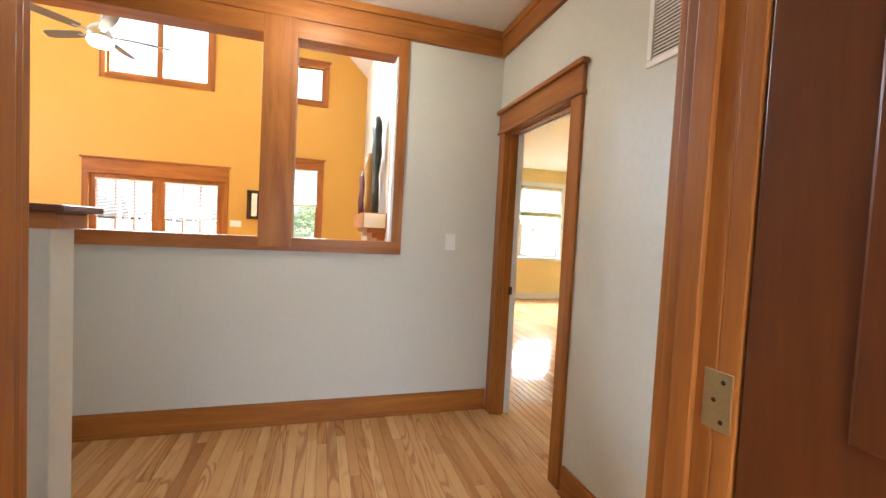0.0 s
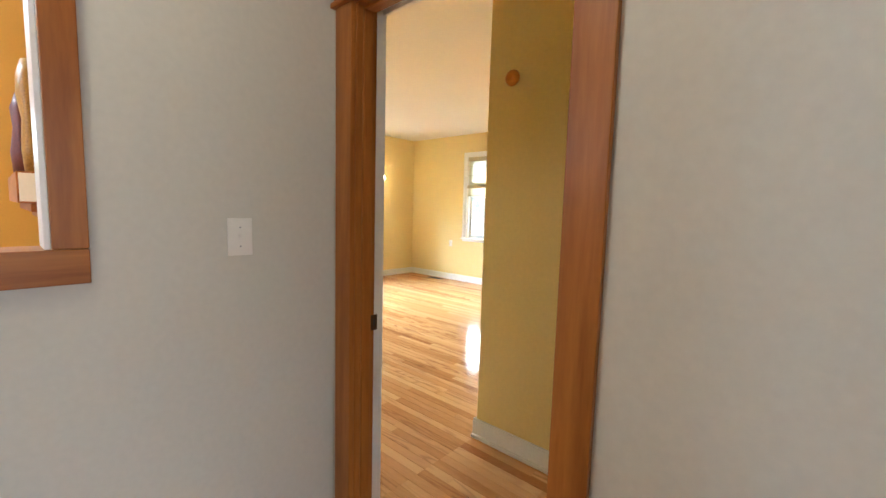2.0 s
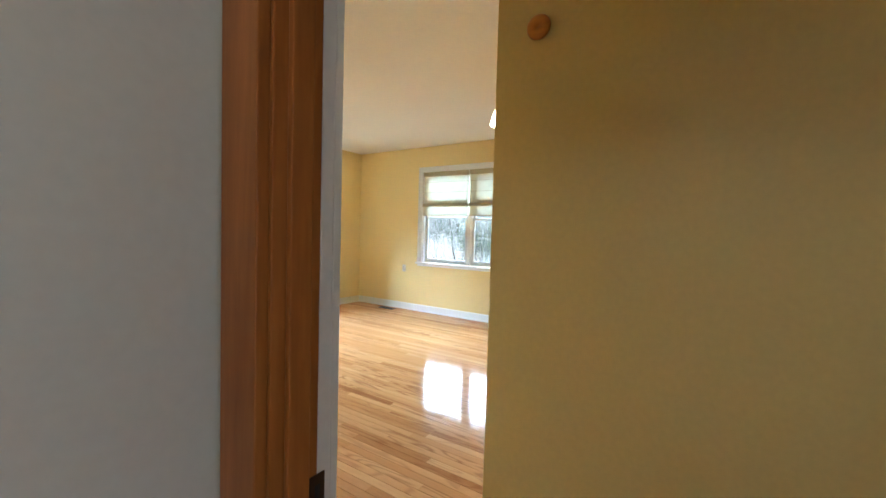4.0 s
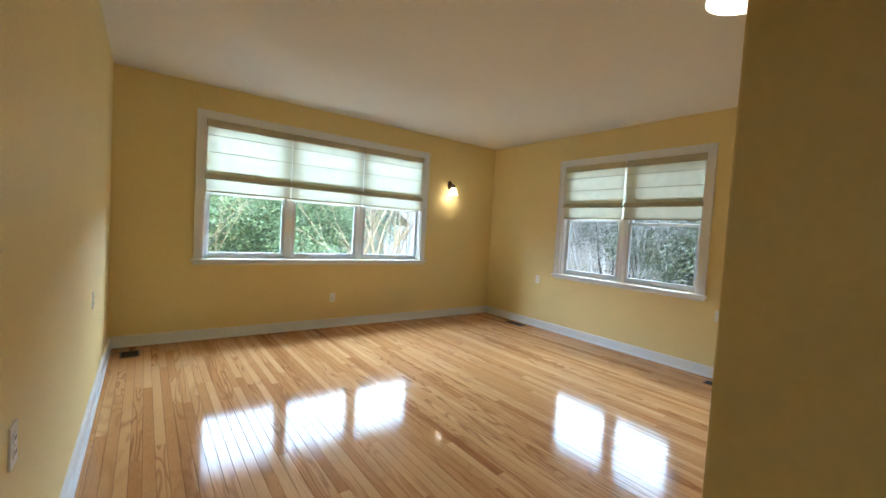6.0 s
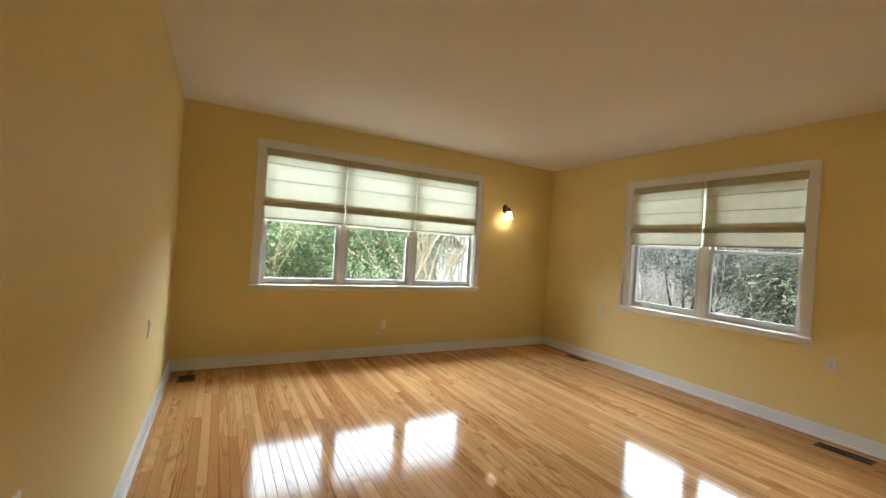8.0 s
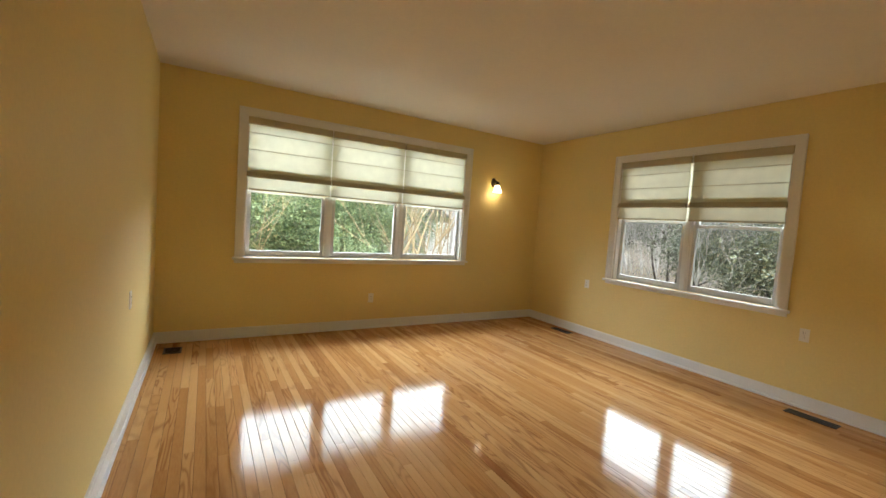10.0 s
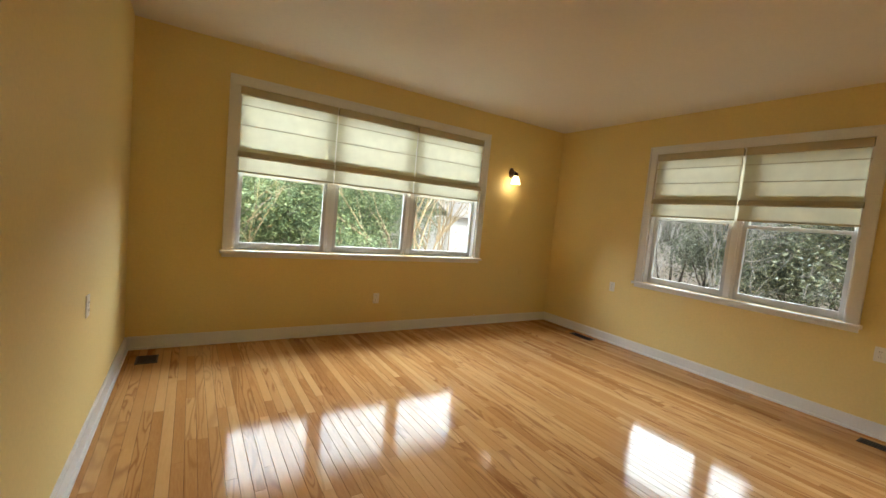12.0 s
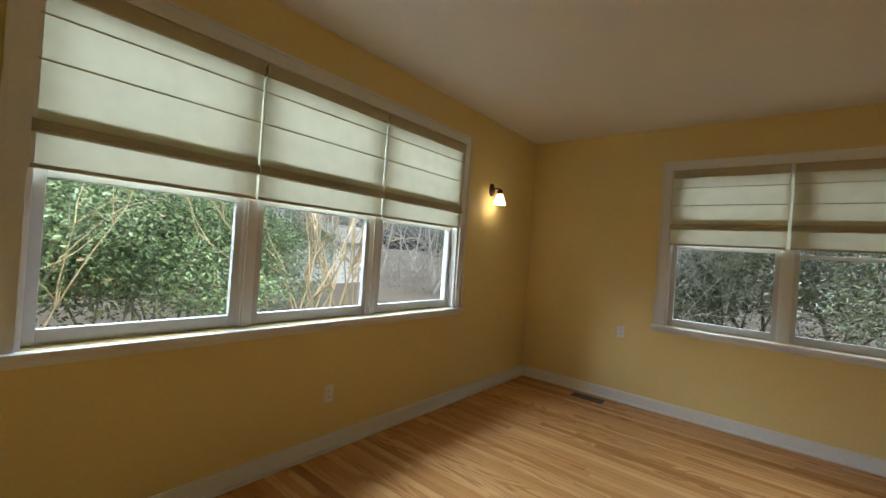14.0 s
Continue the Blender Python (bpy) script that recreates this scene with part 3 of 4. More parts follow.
def roman_shade(m, a, b, z1, band, bottom, seams, label):
    """Cream fabric with stitched dowel pockets, a stack of folds and a flat skirt."""
    e = empty("roman_shade", m, label, "window shade", "roman shades")
    y = 0.004
    boxes("headrail", FOLDED_DIM, (a, b, -0.012, 0.03, z1 - 0.075, z1 - 0.002), parent=e, bevel=0.003, label="fabric-wrapped headrail")
    bm = bmesh.new()
    nz, nu = 26, 14
    grid = []
    for i in range(nz + 1):
        z = z1 - 0.07 + (bottom - z1 + 0.07) * i / nz
        row = []
        for k in range(nu + 1):
            u = a + (b - a) * k / nu
            row.append(bm.verts.new((u, y + 0.0035 * noise.noise((u * 3, z * 5, a)) + 0.002 * math.sin(z * 34), z)))
        grid.append(row)
    for i in range(nz):
        for k in range(nu):
            bm.faces.new((grid[i][k], grid[i][k + 1], grid[i + 1][k + 1], grid[i + 1][k]))
    part("fabric", bm, FABRIC, e, smooth=True)
    # Extra layer behind the cloth, added to darken the band above the folds.
    boxes("fold_lining", FABRIC, (a + 0.002, b - 0.002, y + 0.010, y + 0.0125, band - 0.005, band + 0.09), parent=e)
    for s in seams:
        boxes("dowel_pocket", FOLDED_DIM, (a + 0.001, b - 0.001, -0.006, 0.002, s - 0.0035, s + 0.0035), parent=e, bevel=0.0015)
    for k in range(4):
        z = band + 0.036 - k * 0.0135
        out = -0.010 - 0.007 * k
        bm = bmesh.new()
        ring0, ring1 = [], []
        for q in range(9):
            ang = math.pi * (q / 8 - 0.5)
            p = (out - 0.006 * math.cos(ang) - (0.0), z + 0.0072 * math.sin(ang) - 0.002)
            ring0.append(bm.verts.new((a - 0.002, *p)))
            ring1.append(bm.verts.new((b + 0.002, *p)))
        ring0 += [bm.verts.new((a - 0.002, -0.002, z + 0.005)), bm.verts.new((a - 0.002, -0.002, z - 0.009))]
        ring1 += [bm.verts.new((b + 0.002, -0.002, z + 0.005)), bm.verts.new((b + 0.002, -0.002, z - 0.009))]
        n = len(ring0)
        for q in range(n):
            bm.faces.new((ring0[q], ring0[(q + 1) % n], ring1[(q + 1) % n], ring1[q]))
        bm.faces.new(ring0)
        bm.faces.new(ring1[::-1])
        part("fold", bm, FOLDED_DIM, e)
    boxes("bottom_hem", FOLDED_DIM, (a, b, -0.004, 0.008, bottom - 0.006, bottom + 0.012), parent=e, bevel=0.002)
    # Pull cord, drawn thick and white to stand for the bright slit too.
    bm = bmesh.new()
    rod(bm, (b + 0.005, -0.012, z1 - 0.08), (b + 0.005, -0.014, band + 0.03), 0.0035, 0.0035, 6)
    part("cord", bm, PLATE, e, "white pull cord, thickened to carry the bright slit beside it")
    return e


NM = Matrix.Identity(4)
EM = pose(0, 0, 0, 0, 0, -90)
win_n, ned = window("window_1", NM, NW[0], NW[1], NW[2], NW[3], (-3.299, -2.366), 1.615, 0.0, "white triple double-hung window with sill")
win_e, eed = window("window_2", EM, EW[0], EW[1], EW[2], EW[3], (2.335,), 1.605, 0.035, "white double double-hung window with sill")
NED = [NW[0] + 0.006, -3.306, -3.292, -2.373, -2.359, NW[1] - 0.006]
for k in range(0, 6, 2):
    roman_shade(NM, NED[k], NED[k + 1], NW[3], 1.762, 1.615, (2.222, 2.042), "cream fabric roman shade half raised, folds stacked in a band")
EED = [EW[0] + 0.006, 2.321, 2.347, EW[1] - 0.006]
for k in range(0, 4, 2):
    roman_shade(EM, EED[k], EED[k + 1], EW[3], 1.768, 1.612, (2.15, 1.985), "cream fabric roman shade half raised, folds stacked in a band")


# ---- bedroom fittings ----
def sconce(m, watts, label):
    """Bronze plate, arm and cup with a frosted bell shade. The wall is y = 0, the room lies towards -y, z = 0 at the plate's middle."""
    e = empty("wall_sconce", m, label, "wall lamp", "bedroom sconces")
    bm = bmesh.new()
    lathe(bm, [(0.0001, -0.03), (0.026, -0.028), (0.037, -0.02), (0.042, -0.006), (0.042, 0.0), (0.0001, 0.0)], 24)
    bmesh.ops.transform(bm, matrix=Matrix.Diagonal((1, 1, 1, 1)) @ Matrix.Rotation(radians(-90), 4, "X") @ Matrix.Diagonal((1, 1.6, 1, 1)), verts=bm.verts)
    part("backplate", bm, BRONZE, e, smooth=True)
    bm = bmesh.new()
    pts = [Vector((0, -0.015, 0.0)), Vector((0, -0.05, 0.012)), Vector((0, -0.085, 0.012)), Vector((0, -0.105, -0.005))]
    for p, q in zip(pts, pts[1:]):
        rod(bm, p, q, 0.007, 0.007, 10)
    part("arm", bm, BRONZE, e, smooth=True)
    bm = bmesh.new()
    lathe(bm, [(0.0001, 0.005), (0.02, 0.003), (0.026, -0.012), (0.03, -0.045), (0.027, -0.047), (0.0001, -0.046)], 24, 0, -0.105)
    part("cup", bm, BRONZE, e, smooth=True)
    bm = bmesh.new()
    lathe(bm, [(0.026, -0.04), (0.036, -0.062), (0.047, -0.09), (0.058, -0.122), (0.066, -0.15), (0.063, -0.15), (0.055, -0.122), (0.044, -0.09), (0.033, -0.062), (0.023, -0.042)], 32, 0, -0.105)
    part("shade", bm, SHADEGLASS, e, "lit frosted bell glass shade", smooth=True)
    lamp = new("bulb_light", bpy.data.lights.new("bulb_light", "POINT"))
    lamp.data.energy, lamp.data.color, lamp.data.shadow_soft_size = watts, (1.0, 0.79, 0.56), 0.025
    lamp.parent, lamp.location = e, (0, -0.105, -0.13)
    return e


SC = "bronze wall sconce with a glowing frosted bell shade"
sconce(pose(-0.925, 0, 2.045), 0.75, SC)
sconce(pose(0, -4.215, 2.03, 0, 0, -90), 0.7, SC)
sconce(pose(-3.78, CY, 1.98, 0, 0, 180), 0.9, SC)


def outlet(m, label, kind_name="outlet", w=0.07, h=0.115):
    """Cover plate with two sockets, or a rocker switch; the wall is y = 0."""
    e = empty(kind_name, m, label, kind_name.replace("_", " "))
    boxes("cover_plate", YELLOW if kind_name == "cover_plate" else PLATE, (-w / 2, w / 2, -0.006, 0, -h / 2, h / 2), parent=e, bevel=0.002)
    if kind_name == "outlet":
        for dz in (-0.02, 0.02):
            boxes("socket", PLATE, (-0.016, 0.016, -0.0085, -0.0062, dz - 0.014, dz + 0.014), parent=e, bevel=0.001)
            for dx in (-0.006, 0.006):
                boxes("slot", SLOT, (dx - 0.0012, dx + 0.0012, -0.0092, -0.0086, dz - 0.005, dz + 0.006), parent=e)
    elif kind_name == "light_switch":
        boxes("toggle_surround", PLATE, (-0.007, 0.007, -0.0078, -0.0062, -0.014, 0.014), parent=e, bevel=0.0006)
        boxes("toggle", PLATE, (-0.004, 0.004, -0.018, -0.0079, -0.002, 0.009), parent=e, bevel=0.001)
    for dz in ((0,) if kind_name != "light_switch" else (-0.03, 0.03)):
        bm = bmesh.new()
        rod(bm, (0, -0.0058, dz), (0, -0.0072, dz), 0.003, 0.0025, 8)
        part("screw", bm, NICKEL, e)
    return e


outlet(pose(-2.723, 0, 0.387), "white duplex outlet on the yellow wall under the window")
outlet(pose(-0.577, 0, 0.712), "blank painted cover plate on the yellow wall near the corner", "cover_plate", 0.05, 0.08)
outlet(pose(0, -1.079, 0.703, 0, 0, -90), "white duplex outlet on the yellow wall beside the window")
outlet(pose(0, -3.45, 0.637, 0, 0, -90), "white duplex outlet on the yellow wall past the window")
outlet(pose(WX, -1.53, 0.745, 0, 0, 90), "white duplex outlet on the yellow side wall")
outlet(pose(WX, -3.566, 0.715, 0, 0, 90), "white duplex outlet low on the yellow side wall near the door")
outlet(pose(-5.443, HY, 1.249), "white toggle light switch on the off-white hall wall", "light_switch", 0.075, 0.118)


def floor_vent(x, y, lx, ly, label):
    """Dark metal register: rim, louvres and a black sheet for the shaded well."""
    e = empty("floor_vent", pose(x, y, 0), label, "floor vent", "floor registers")
    bm = bmesh.new()
    r = 0.014
    for a in ((-lx / 2, lx / 2, -ly / 2, -ly / 2 + r), (-lx / 2, lx / 2, ly / 2 - r, ly / 2), (-lx / 2, -lx / 2 + r, -ly / 2 + r, ly / 2 - r), (lx / 2 - r, lx / 2, -ly / 2 + r, ly / 2 - r)):
        bx(bm, *a, 0.0, 0.005)
    part("rim", bm, VENTMETAL, e, bevel=0.0012)
    boxes("well", SLOT, (-lx / 2 + r, lx / 2 - r, -ly / 2 + r, ly / 2 - r, 0.0, 0.0012), parent=e)
    long_y = ly > lx
    n = int(max(lx, ly) / 0.016)
    for k in range(1, n):
        f = -max(lx, ly) / 2 + r + (max(lx, ly) - 2 * r) * k / n
        rr = (-lx / 2 + r, lx / 2 - r, f - 0.002, f + 0.002) if long_y else (f - 0.002, f + 0.002, -ly / 2 + r, ly / 2 - r)
        boxes("louvre", VENTMETAL, (*rr, 0.0013, 0.0042), parent=e)
    return e


floor_vent(-4.80, -0.30, 0.15, 0.19, "dark metal floor register in the oak boards by the corner")
floor_vent(-0.17, -0.85, 0.12, 0.32, "dark metal floor register beside the white baseboard")
floor_vent(-0.20, -3.62, 0.12, 0.34, "dark metal floor register beside the white baseboard")

knob = empty("wooden_wall_knob", pose(CX, -5.008, 2.045, 0, 0, -90), "round orange turned-wood knob fixed to the yellow wall", "wall hook")
bm = bmesh.new()
lathe(bm, [(0.0001, 0.0), (0.024, 0.0), (0.024, 0.018), (0.038, 0.022), (0.042, 0.03), (0.038, 0.04), (0.022, 0.044), (0.006, 0.0445), (0.005, 0.041), (0.0001, 0.041)], 28)
bmesh.ops.transform(bm, matrix=Matrix.Rotation(radians(90), 4, "X"), verts=bm.verts)
part("knob_head", bm, KNOBWOOD, knob, smooth=True)
stub = empty("cable_stub", pose(-1.322, -0.016, 0.127), "small white cable end above the baseboard", "cable")
bm = bmesh.new()
rod(bm, (0, 0.01, 0.0), (0, -0.012, 0.004), 0.008, 0.006, 10)
part("plug", bm, PLATE, stub)

# ---- hall woodwork ----
pt = empty("pass_through_frame", Matrix.Identity(4), "orange-brown fir frame of the pass-through with a broad post", "window frame", kind="structure")
fo = HY - 0.022
boxes("sill_board", FIR_X, (PT0 - 0.1, PT1 + 0.068, fo, HY, PZ0 - 0.086, PZ0), parent=pt, bevel=0.003)
boxes("side_board", FIR_Z, (PT1, PT1 + 0.068, fo, HY, PZ0 + 0.0005, 2.617), parent=pt, bevel=0.003)
boxes("head_board", FIR_X, (PT0 - 0.1, PT1, fo, HY, PZ1, 2.617), parent=pt, bevel=0.003)
boxes("post", FIR_Z, (POST0, POST1, fo - 0.004, GY + 0.022, PZ0 - 0.06, 2.79), parent=pt, bevel=0.004)
boxes("sill_liner", FIR_X, (PT0, PT1, HY, GY + 0.02, PZ0 - 0.03, PZ0 - 0.001), parent=pt, bevel=0.002)
boxes("head_liner", FIR_X, (PT0, PT1, HY, GY + 0.02, PZ1 + 0.001, PZ1 + 0.03), parent=pt, bevel=0.002)
boxes("side_liner", TRIM, (PT1 - 0.012, PT1, HY + 0.001, GY + 0.01, PZ0, PZ1), parent=pt, label="white painted reveal", bevel=0.002)
bm = bmesh.new()
bx(bm, -9.4, HX - 0.03, HY - 0.03, HY, 2.618, 2.74)
bx(bm, -9.4, HX - 0.045, HY - 0.045, HY - 0.0005, 2.7401, HC - 0.001)
structure(part("trim_crown_north", bm, FIR_X, bevel=0.004), "orange-brown fir crown board under the hall ceiling", "trim")
bm = bmesh.new()
bx(bm, HX - 0.03, HX, SY1, HY, 2.618, 2.74)
bx(bm, HX - 0.045, HX - 0.0005, SY1, HY, 2.7401, HC - 0.001)
structure(part("trim_crown_east", bm, FIR_Y, bevel=0.004), "orange-brown fir crown board under the hall ceiling", "trim")
hw = empty("half_wall", Matrix.Identity(4), "off-white half wall with a stained wood cap", "half wall", kind="structure")
boxes("wall_body", OFFWHITE, (-9.4, -7.10, -6.22, -6.10, 0, 1.30), parent=hw, bevel=0.003)
boxes("cap_moulding", FIR_X, (-9.4, -7.075, -6.245, -6.075, 1.27, 1.318), parent=hw, bevel=0.008)
boxes("cap_board", DARKWOOD, (-9.4, -7.045, -6.275, -6.045, 1.318, 1.342), parent=hw, bevel=0.007, label="dark glossy cap board")
grille = empty("return_air_grille", pose(HX, -6.56, 2.26, 0, 0, -90), "white return air grille high on the hall wall", "air vent")
for r in ((-0.25, 0.25, -0.24, -0.215), (-0.25, 0.25, 0.215, 0.24), (-0.25, -0.225, -0.215, 0.215), (0.225, 0.25, -0.215, 0.215), (-0.012, 0.012, -0.215, 0.215)):
    boxes("grille_frame", PLATE, (r[0], r[1], -0.012, 0, r[2], r[3]), parent=grille, bevel=0.003)
boxes("grille_backing", SLOT, (-0.225, 0.225, -0.002, 0, -0.215, 0.215), parent=grille)
slat_bm = bmesh.new()
bx(slat_bm, -0.224, 0.224, -0.009, -0.003, -0.0035, 0.0035)
slat_me = mesh_of("grille_slat", slat_bm, PLATE)
for k in range(30):
    s = new("grille_slat", slat_me)
    s.parent, s.matrix_local = grille, pose(0, 0, -0.205 + k * 0.0141, 30)
hall_light = empty("ceiling_light", pose(-6.4, -5.5, HC), "flush frosted ceiling light of the hall", "ceiling light")
bm = bmesh.new()
lathe(bm, [(0.0001, -0.09), (0.06, -0.085), (0.12, -0.06), (0.15, -0.02), (0.152, 0.0), (0.0001, 0.0)], 32)
part("bowl", bm, FANGLASS, hall_light, smooth=True)
bm = bmesh.new()
lathe(bm, [(0.153, -0.0), (0.165, -0.0), (0.165, -0.02), (0.153, -0.024)], 32)
part("rim", bm, NICKEL, hall_light, smooth=True)
hl = new("hall_bulb", bpy.data.lights.new("hall_bulb", "POINT"))
hl.data.energy, hl.data.color, hl.data.shadow_soft_size = 2.0, (1, 0.90, 0.68), 0.12
hl.parent, hl.location = hall_light, (0, 0, -0.22)

# ---- great room windows ----
def fir_window(name, u0, u1, z0, z1, lights, rail, label, head=0.1, cap=True, door=False):
    """Wooden window or door in the far wall: casing, sashes and panes."""
    e = empty(name, Matrix.Identity(4), label, "window", kind="structure")
    c = 0.09
    boxes("casing", FIR_Z, (u0 - c, u0, FY - 0.022, FY, max(0, z0 - (0 if door else c)), z1), parent=e, bevel=0.003)
    boxes("casing", FIR_Z, (u1, u1 + c, FY - 0.022, FY, max(0, z0 - (0 if door else c)), z1), parent=e, bevel=0.003)
    boxes("head_casing", FIR_X, (u0 - c, u1 + c, FY - 0.026, FY, z1, z1 + head), parent=e, bevel=0.003)
    if cap:
        boxes("cap", FIR_X, (u0 - c - 0.03, u1 + c + 0.03, FY - 0.05, FY, z1 + head, z1 + head + 0.035), parent=e, bevel=0.008)
    if not door:
        boxes("bottom_casing", FIR_X, (u0, u1, FY - 0.024, FY, z0 - c, z0), parent=e, bevel=0.003)
    w = (u1 - u0) / lights
    for k in range(lights):
        a, b = u0 + k * w, u0 + (k + 1) * w
        st = 0.11 if door else 0.05
        bm = bmesh.new()
        y0, y1 = FY + 0.03, FY + 0.075
        bx(bm, a, a + st, y0, y1, z0, z1)
        bx(bm, b - st, b, y0, y1, z0, z1)
        bx(bm, a + st, b - st, y0, y1, z0, z0 + (0.22 if door else st))
        bx(bm, a + st, b - st, y0, y1, z1 - (0.09 if door else st), z1)
        if rail:
            bx(bm, a + st, b - st, y0, y1, rail - 0.02, rail + 0.02)
        s = part("door_sash" if door else "sash", bm, FIR_Z, e, bevel=0.003)
        if door:
            for f in (0.33, 0.67):
                x = a + st + (b - a - 2 * st) * f
                boxes("muntin", FIR_Z, (x - 0.011, x + 0.011, y0 + 0.01, y1 - 0.01, z0 + 0.22, z1 - 0.09), parent=s)
        g = boxes("pane", GLASS, (a + st - 0.004, b - st + 0.004, FY + 0.05, FY + 0.054, z0 + 0.04, z1 - 0.04), parent=s)
        g.visible_shadow = False
    return e


BL = material("white_blind_slat", (0.8, 0.8, 0.77), 0.4, 0.02, 6, 0)


def blind(u0, u1, z0, z1, label):
    """Slatted blind let down from z1 to z0."""
    e = empty("slatted_blind", Matrix.Identity(4), label, "window blind", "great room blinds")
    boxes("headrail", BL, (u0, u1, FY - 0.005, FY + 0.027, z1 - 0.035, z1), parent=e, bevel=0.002)
    boxes("bottom_rail", BL, (u0, u1, FY + 0.0, FY + 0.024, z0 - 0.012, z0 + 0.004), parent=e, bevel=0.002)
    bm = bmesh.new()
    bx(bm, u0, u1, -0.0115, 0.0115, -0.0008, 0.0008)
    me = mesh_of("slat", bm, BL)
    n = int((z1 - 0.05 - z0) / 0.026)
    for k in range(n):
        s = new("slat", me)
        s.parent, s.matrix_local = e, pose(0, FY + 0.012, z0 + 0.024 + k * 0.026, 28)


FW = "tall stained fir window of the great room"
fir_window("window_3", *FAR["big"], 2, 0, "large upper stained fir window of the gable")
fir_window("window_4", *FAR["side_r"], 1, 1.72, FW, 0.17)
fir_window("window_5", *FAR["top_r"], 1, 0, "small upper stained fir window")
fir_window("window_6", *FAR["side_l"], 1, 1.72, FW, 0.17)
fir_window("window_7", *FAR["top_l"], 1, 0, "small upper stained fir window")
fir_window("french_door_1", *FAR["french"], 2, 0, "stained fir double glazed door under a broad header", 0.255, True, True)
mid = (FAR["french"][0] + FAR["french"][1]) / 2
blind(FAR["french"][0] + 0.1, mid - 0.1, 1.32, 1.98, "white slatted blind half lowered on a glazed door")
blind(mid + 0.1, FAR["french"][1] - 0.1, 1.32, 1.98, "white slatted blind half lowered on a glazed door")
blind(FAR["side_r"][0] + 0.02, FAR["side_r"][1] - 0.02, 1.72, 2.43, "white slatted blind covering the upper sash")
blind(FAR["side_l"][0] + 0.02, FAR["side_l"][1] - 0.02, 1.72, 2.43, "white slatted blind covering the upper sash")
outlet(pose(-7.95, FY, 1.28), "white switch plate beside the glazed door", "light_switch", 0.2, 0.118)
wl_sconce = empty("wall_lantern", pose(-7.62, FY, 1.66), "dark framed wall lantern with pale glass", "wall lamp")
boxes("lantern_back", BRONZE, (-0.13, 0.13, -0.02, 0, -0.28, 0.28), parent=wl_sconce, bevel=0.004)
for a, b, c, d in ((-0.13, -0.1, -0.28, 0.28), (0.1, 0.13, -0.28, 0.28), (-0.1, 0.1, 0.25, 0.28), (-0.1, 0.1, -0.28, -0.25)):
    boxes("lantern_bar", BRONZE, (a, b, -0.09, -0.021, c, d), parent=wl_sconce, bevel=0.003)
boxes("lantern_glass", PLATE, (-0.05, 0.05, -0.08, -0.03, -0.22, 0.22), parent=wl_sconce, bevel=0.01, label="pale tubular glass")

# ---- great room things ----
fan = empty("ceiling_fan", pose(-8.85, -2.0, 3.38), "grey ceiling fan at rest with a lit bowl light", "ceiling fan")
bm = bmesh.new()
rod(bm, (0, 0, 0.1), (0, 0, 4.1), 0.014, 0.014, 12)
part("downrod", bm, NICKEL, fan)
bm = bmesh.new()
lathe(bm, [(0.0001, 0.13), (0.04, 0.12), (0.1, 0.07), (0.125, 0.02), (0.12, -0.03), (0.08, -0.07), (0.0001, -0.07)], 32)
part("motor_housing", bm, NICKEL, fan, smooth=True)
bm = bmesh.new()
lathe(bm, [(0.12, -0.065), (0.125, -0.09), (0.1, -0.13), (0.05, -0.15), (0.0001, -0.152)], 32)
part("light_bowl", bm, FANGLASS, fan, "lit frosted bowl", smooth=True)
BLADE = material("grey_fan_blade", (0.16, 0.15, 0.15), 0.4, 0.08, 6, 0.02)
for k in range(5):
    bm = bmesh.new()
    prof = [(0.2, 0.045), (0.32, 0.06), (0.5, 0.068), (0.64, 0.062), (0.69, 0.03)]
    tops = [[bm.verts.new((r, s * w, 0.012 * s + dz)) for r, w in prof] for s, dz in ((1, 0.004), (-1, 0.004), (1, -0.004), (-1, -0.004))]
    for i in range(4):
        bm.faces.new((tops[0][i], tops[0][i + 1], tops[1][i + 1], tops[1][i]))
        bm.faces.new((tops[2][i], tops[2][i + 1], tops[3][i + 1], tops[3][i]))
        bm.faces.new((tops[0][i], tops[0][i + 1], tops[2][i + 1], tops[2][i]))
        bm.faces.new((tops[1][i], tops[1][i + 1], tops[3][i + 1], tops[3][i]))
    for i in (0, 4):
        bm.faces.new((tops[0][i], tops[1][i], tops[3][i], tops[2][i]))
    bmesh.ops.transform(bm, matrix=Matrix.Rotation(radians(72 * k + 14), 4, "Z"), verts=bm.verts)
    b = part("blade", bm, BLADE, fan)
    bm = bmesh.new()
    bx(bm, 0.09, 0.26, -0.02, 0.02, -0.012, -0.005)
    bmesh.ops.transform(bm, matrix=Matrix.Rotation(radians(72 * k + 14), 4, "Z"), verts=bm.verts)
    part("blade_iron", bm, NICKEL, fan)

mantel = empty("mantel_shelf", pose(GW1, -1.75, 1.2), "stained fir mantel shelf on stepped mouldings", "mantel shelf")
boxes("shelf_board", FIR_Y, (-0.30, 0, -0.75, 0.75, 0.12, 0.32), parent=mantel, bevel=0.006)
boxes("moulding", FIR_Y, (-0.24, 0, -0.7, 0.7, 0.06, 0.1195), parent=mantel, bevel=0.01)
boxes("moulding", FIR_Y, (-0.17, 0, -0.66, 0.66, 0.0, 0.0595), parent=mantel, bevel=0.012)
boxes("moulding", FIR_Y, (-0.1, 0, -0.62, 0.62, -0.08, -0.0005), parent=mantel, bevel=0.012)
boxes("end_panel", TRIM, (-0.29, -0.02, -0.765, -0.7505, 0.13, 0.31), parent=mantel, label="pale end panel")
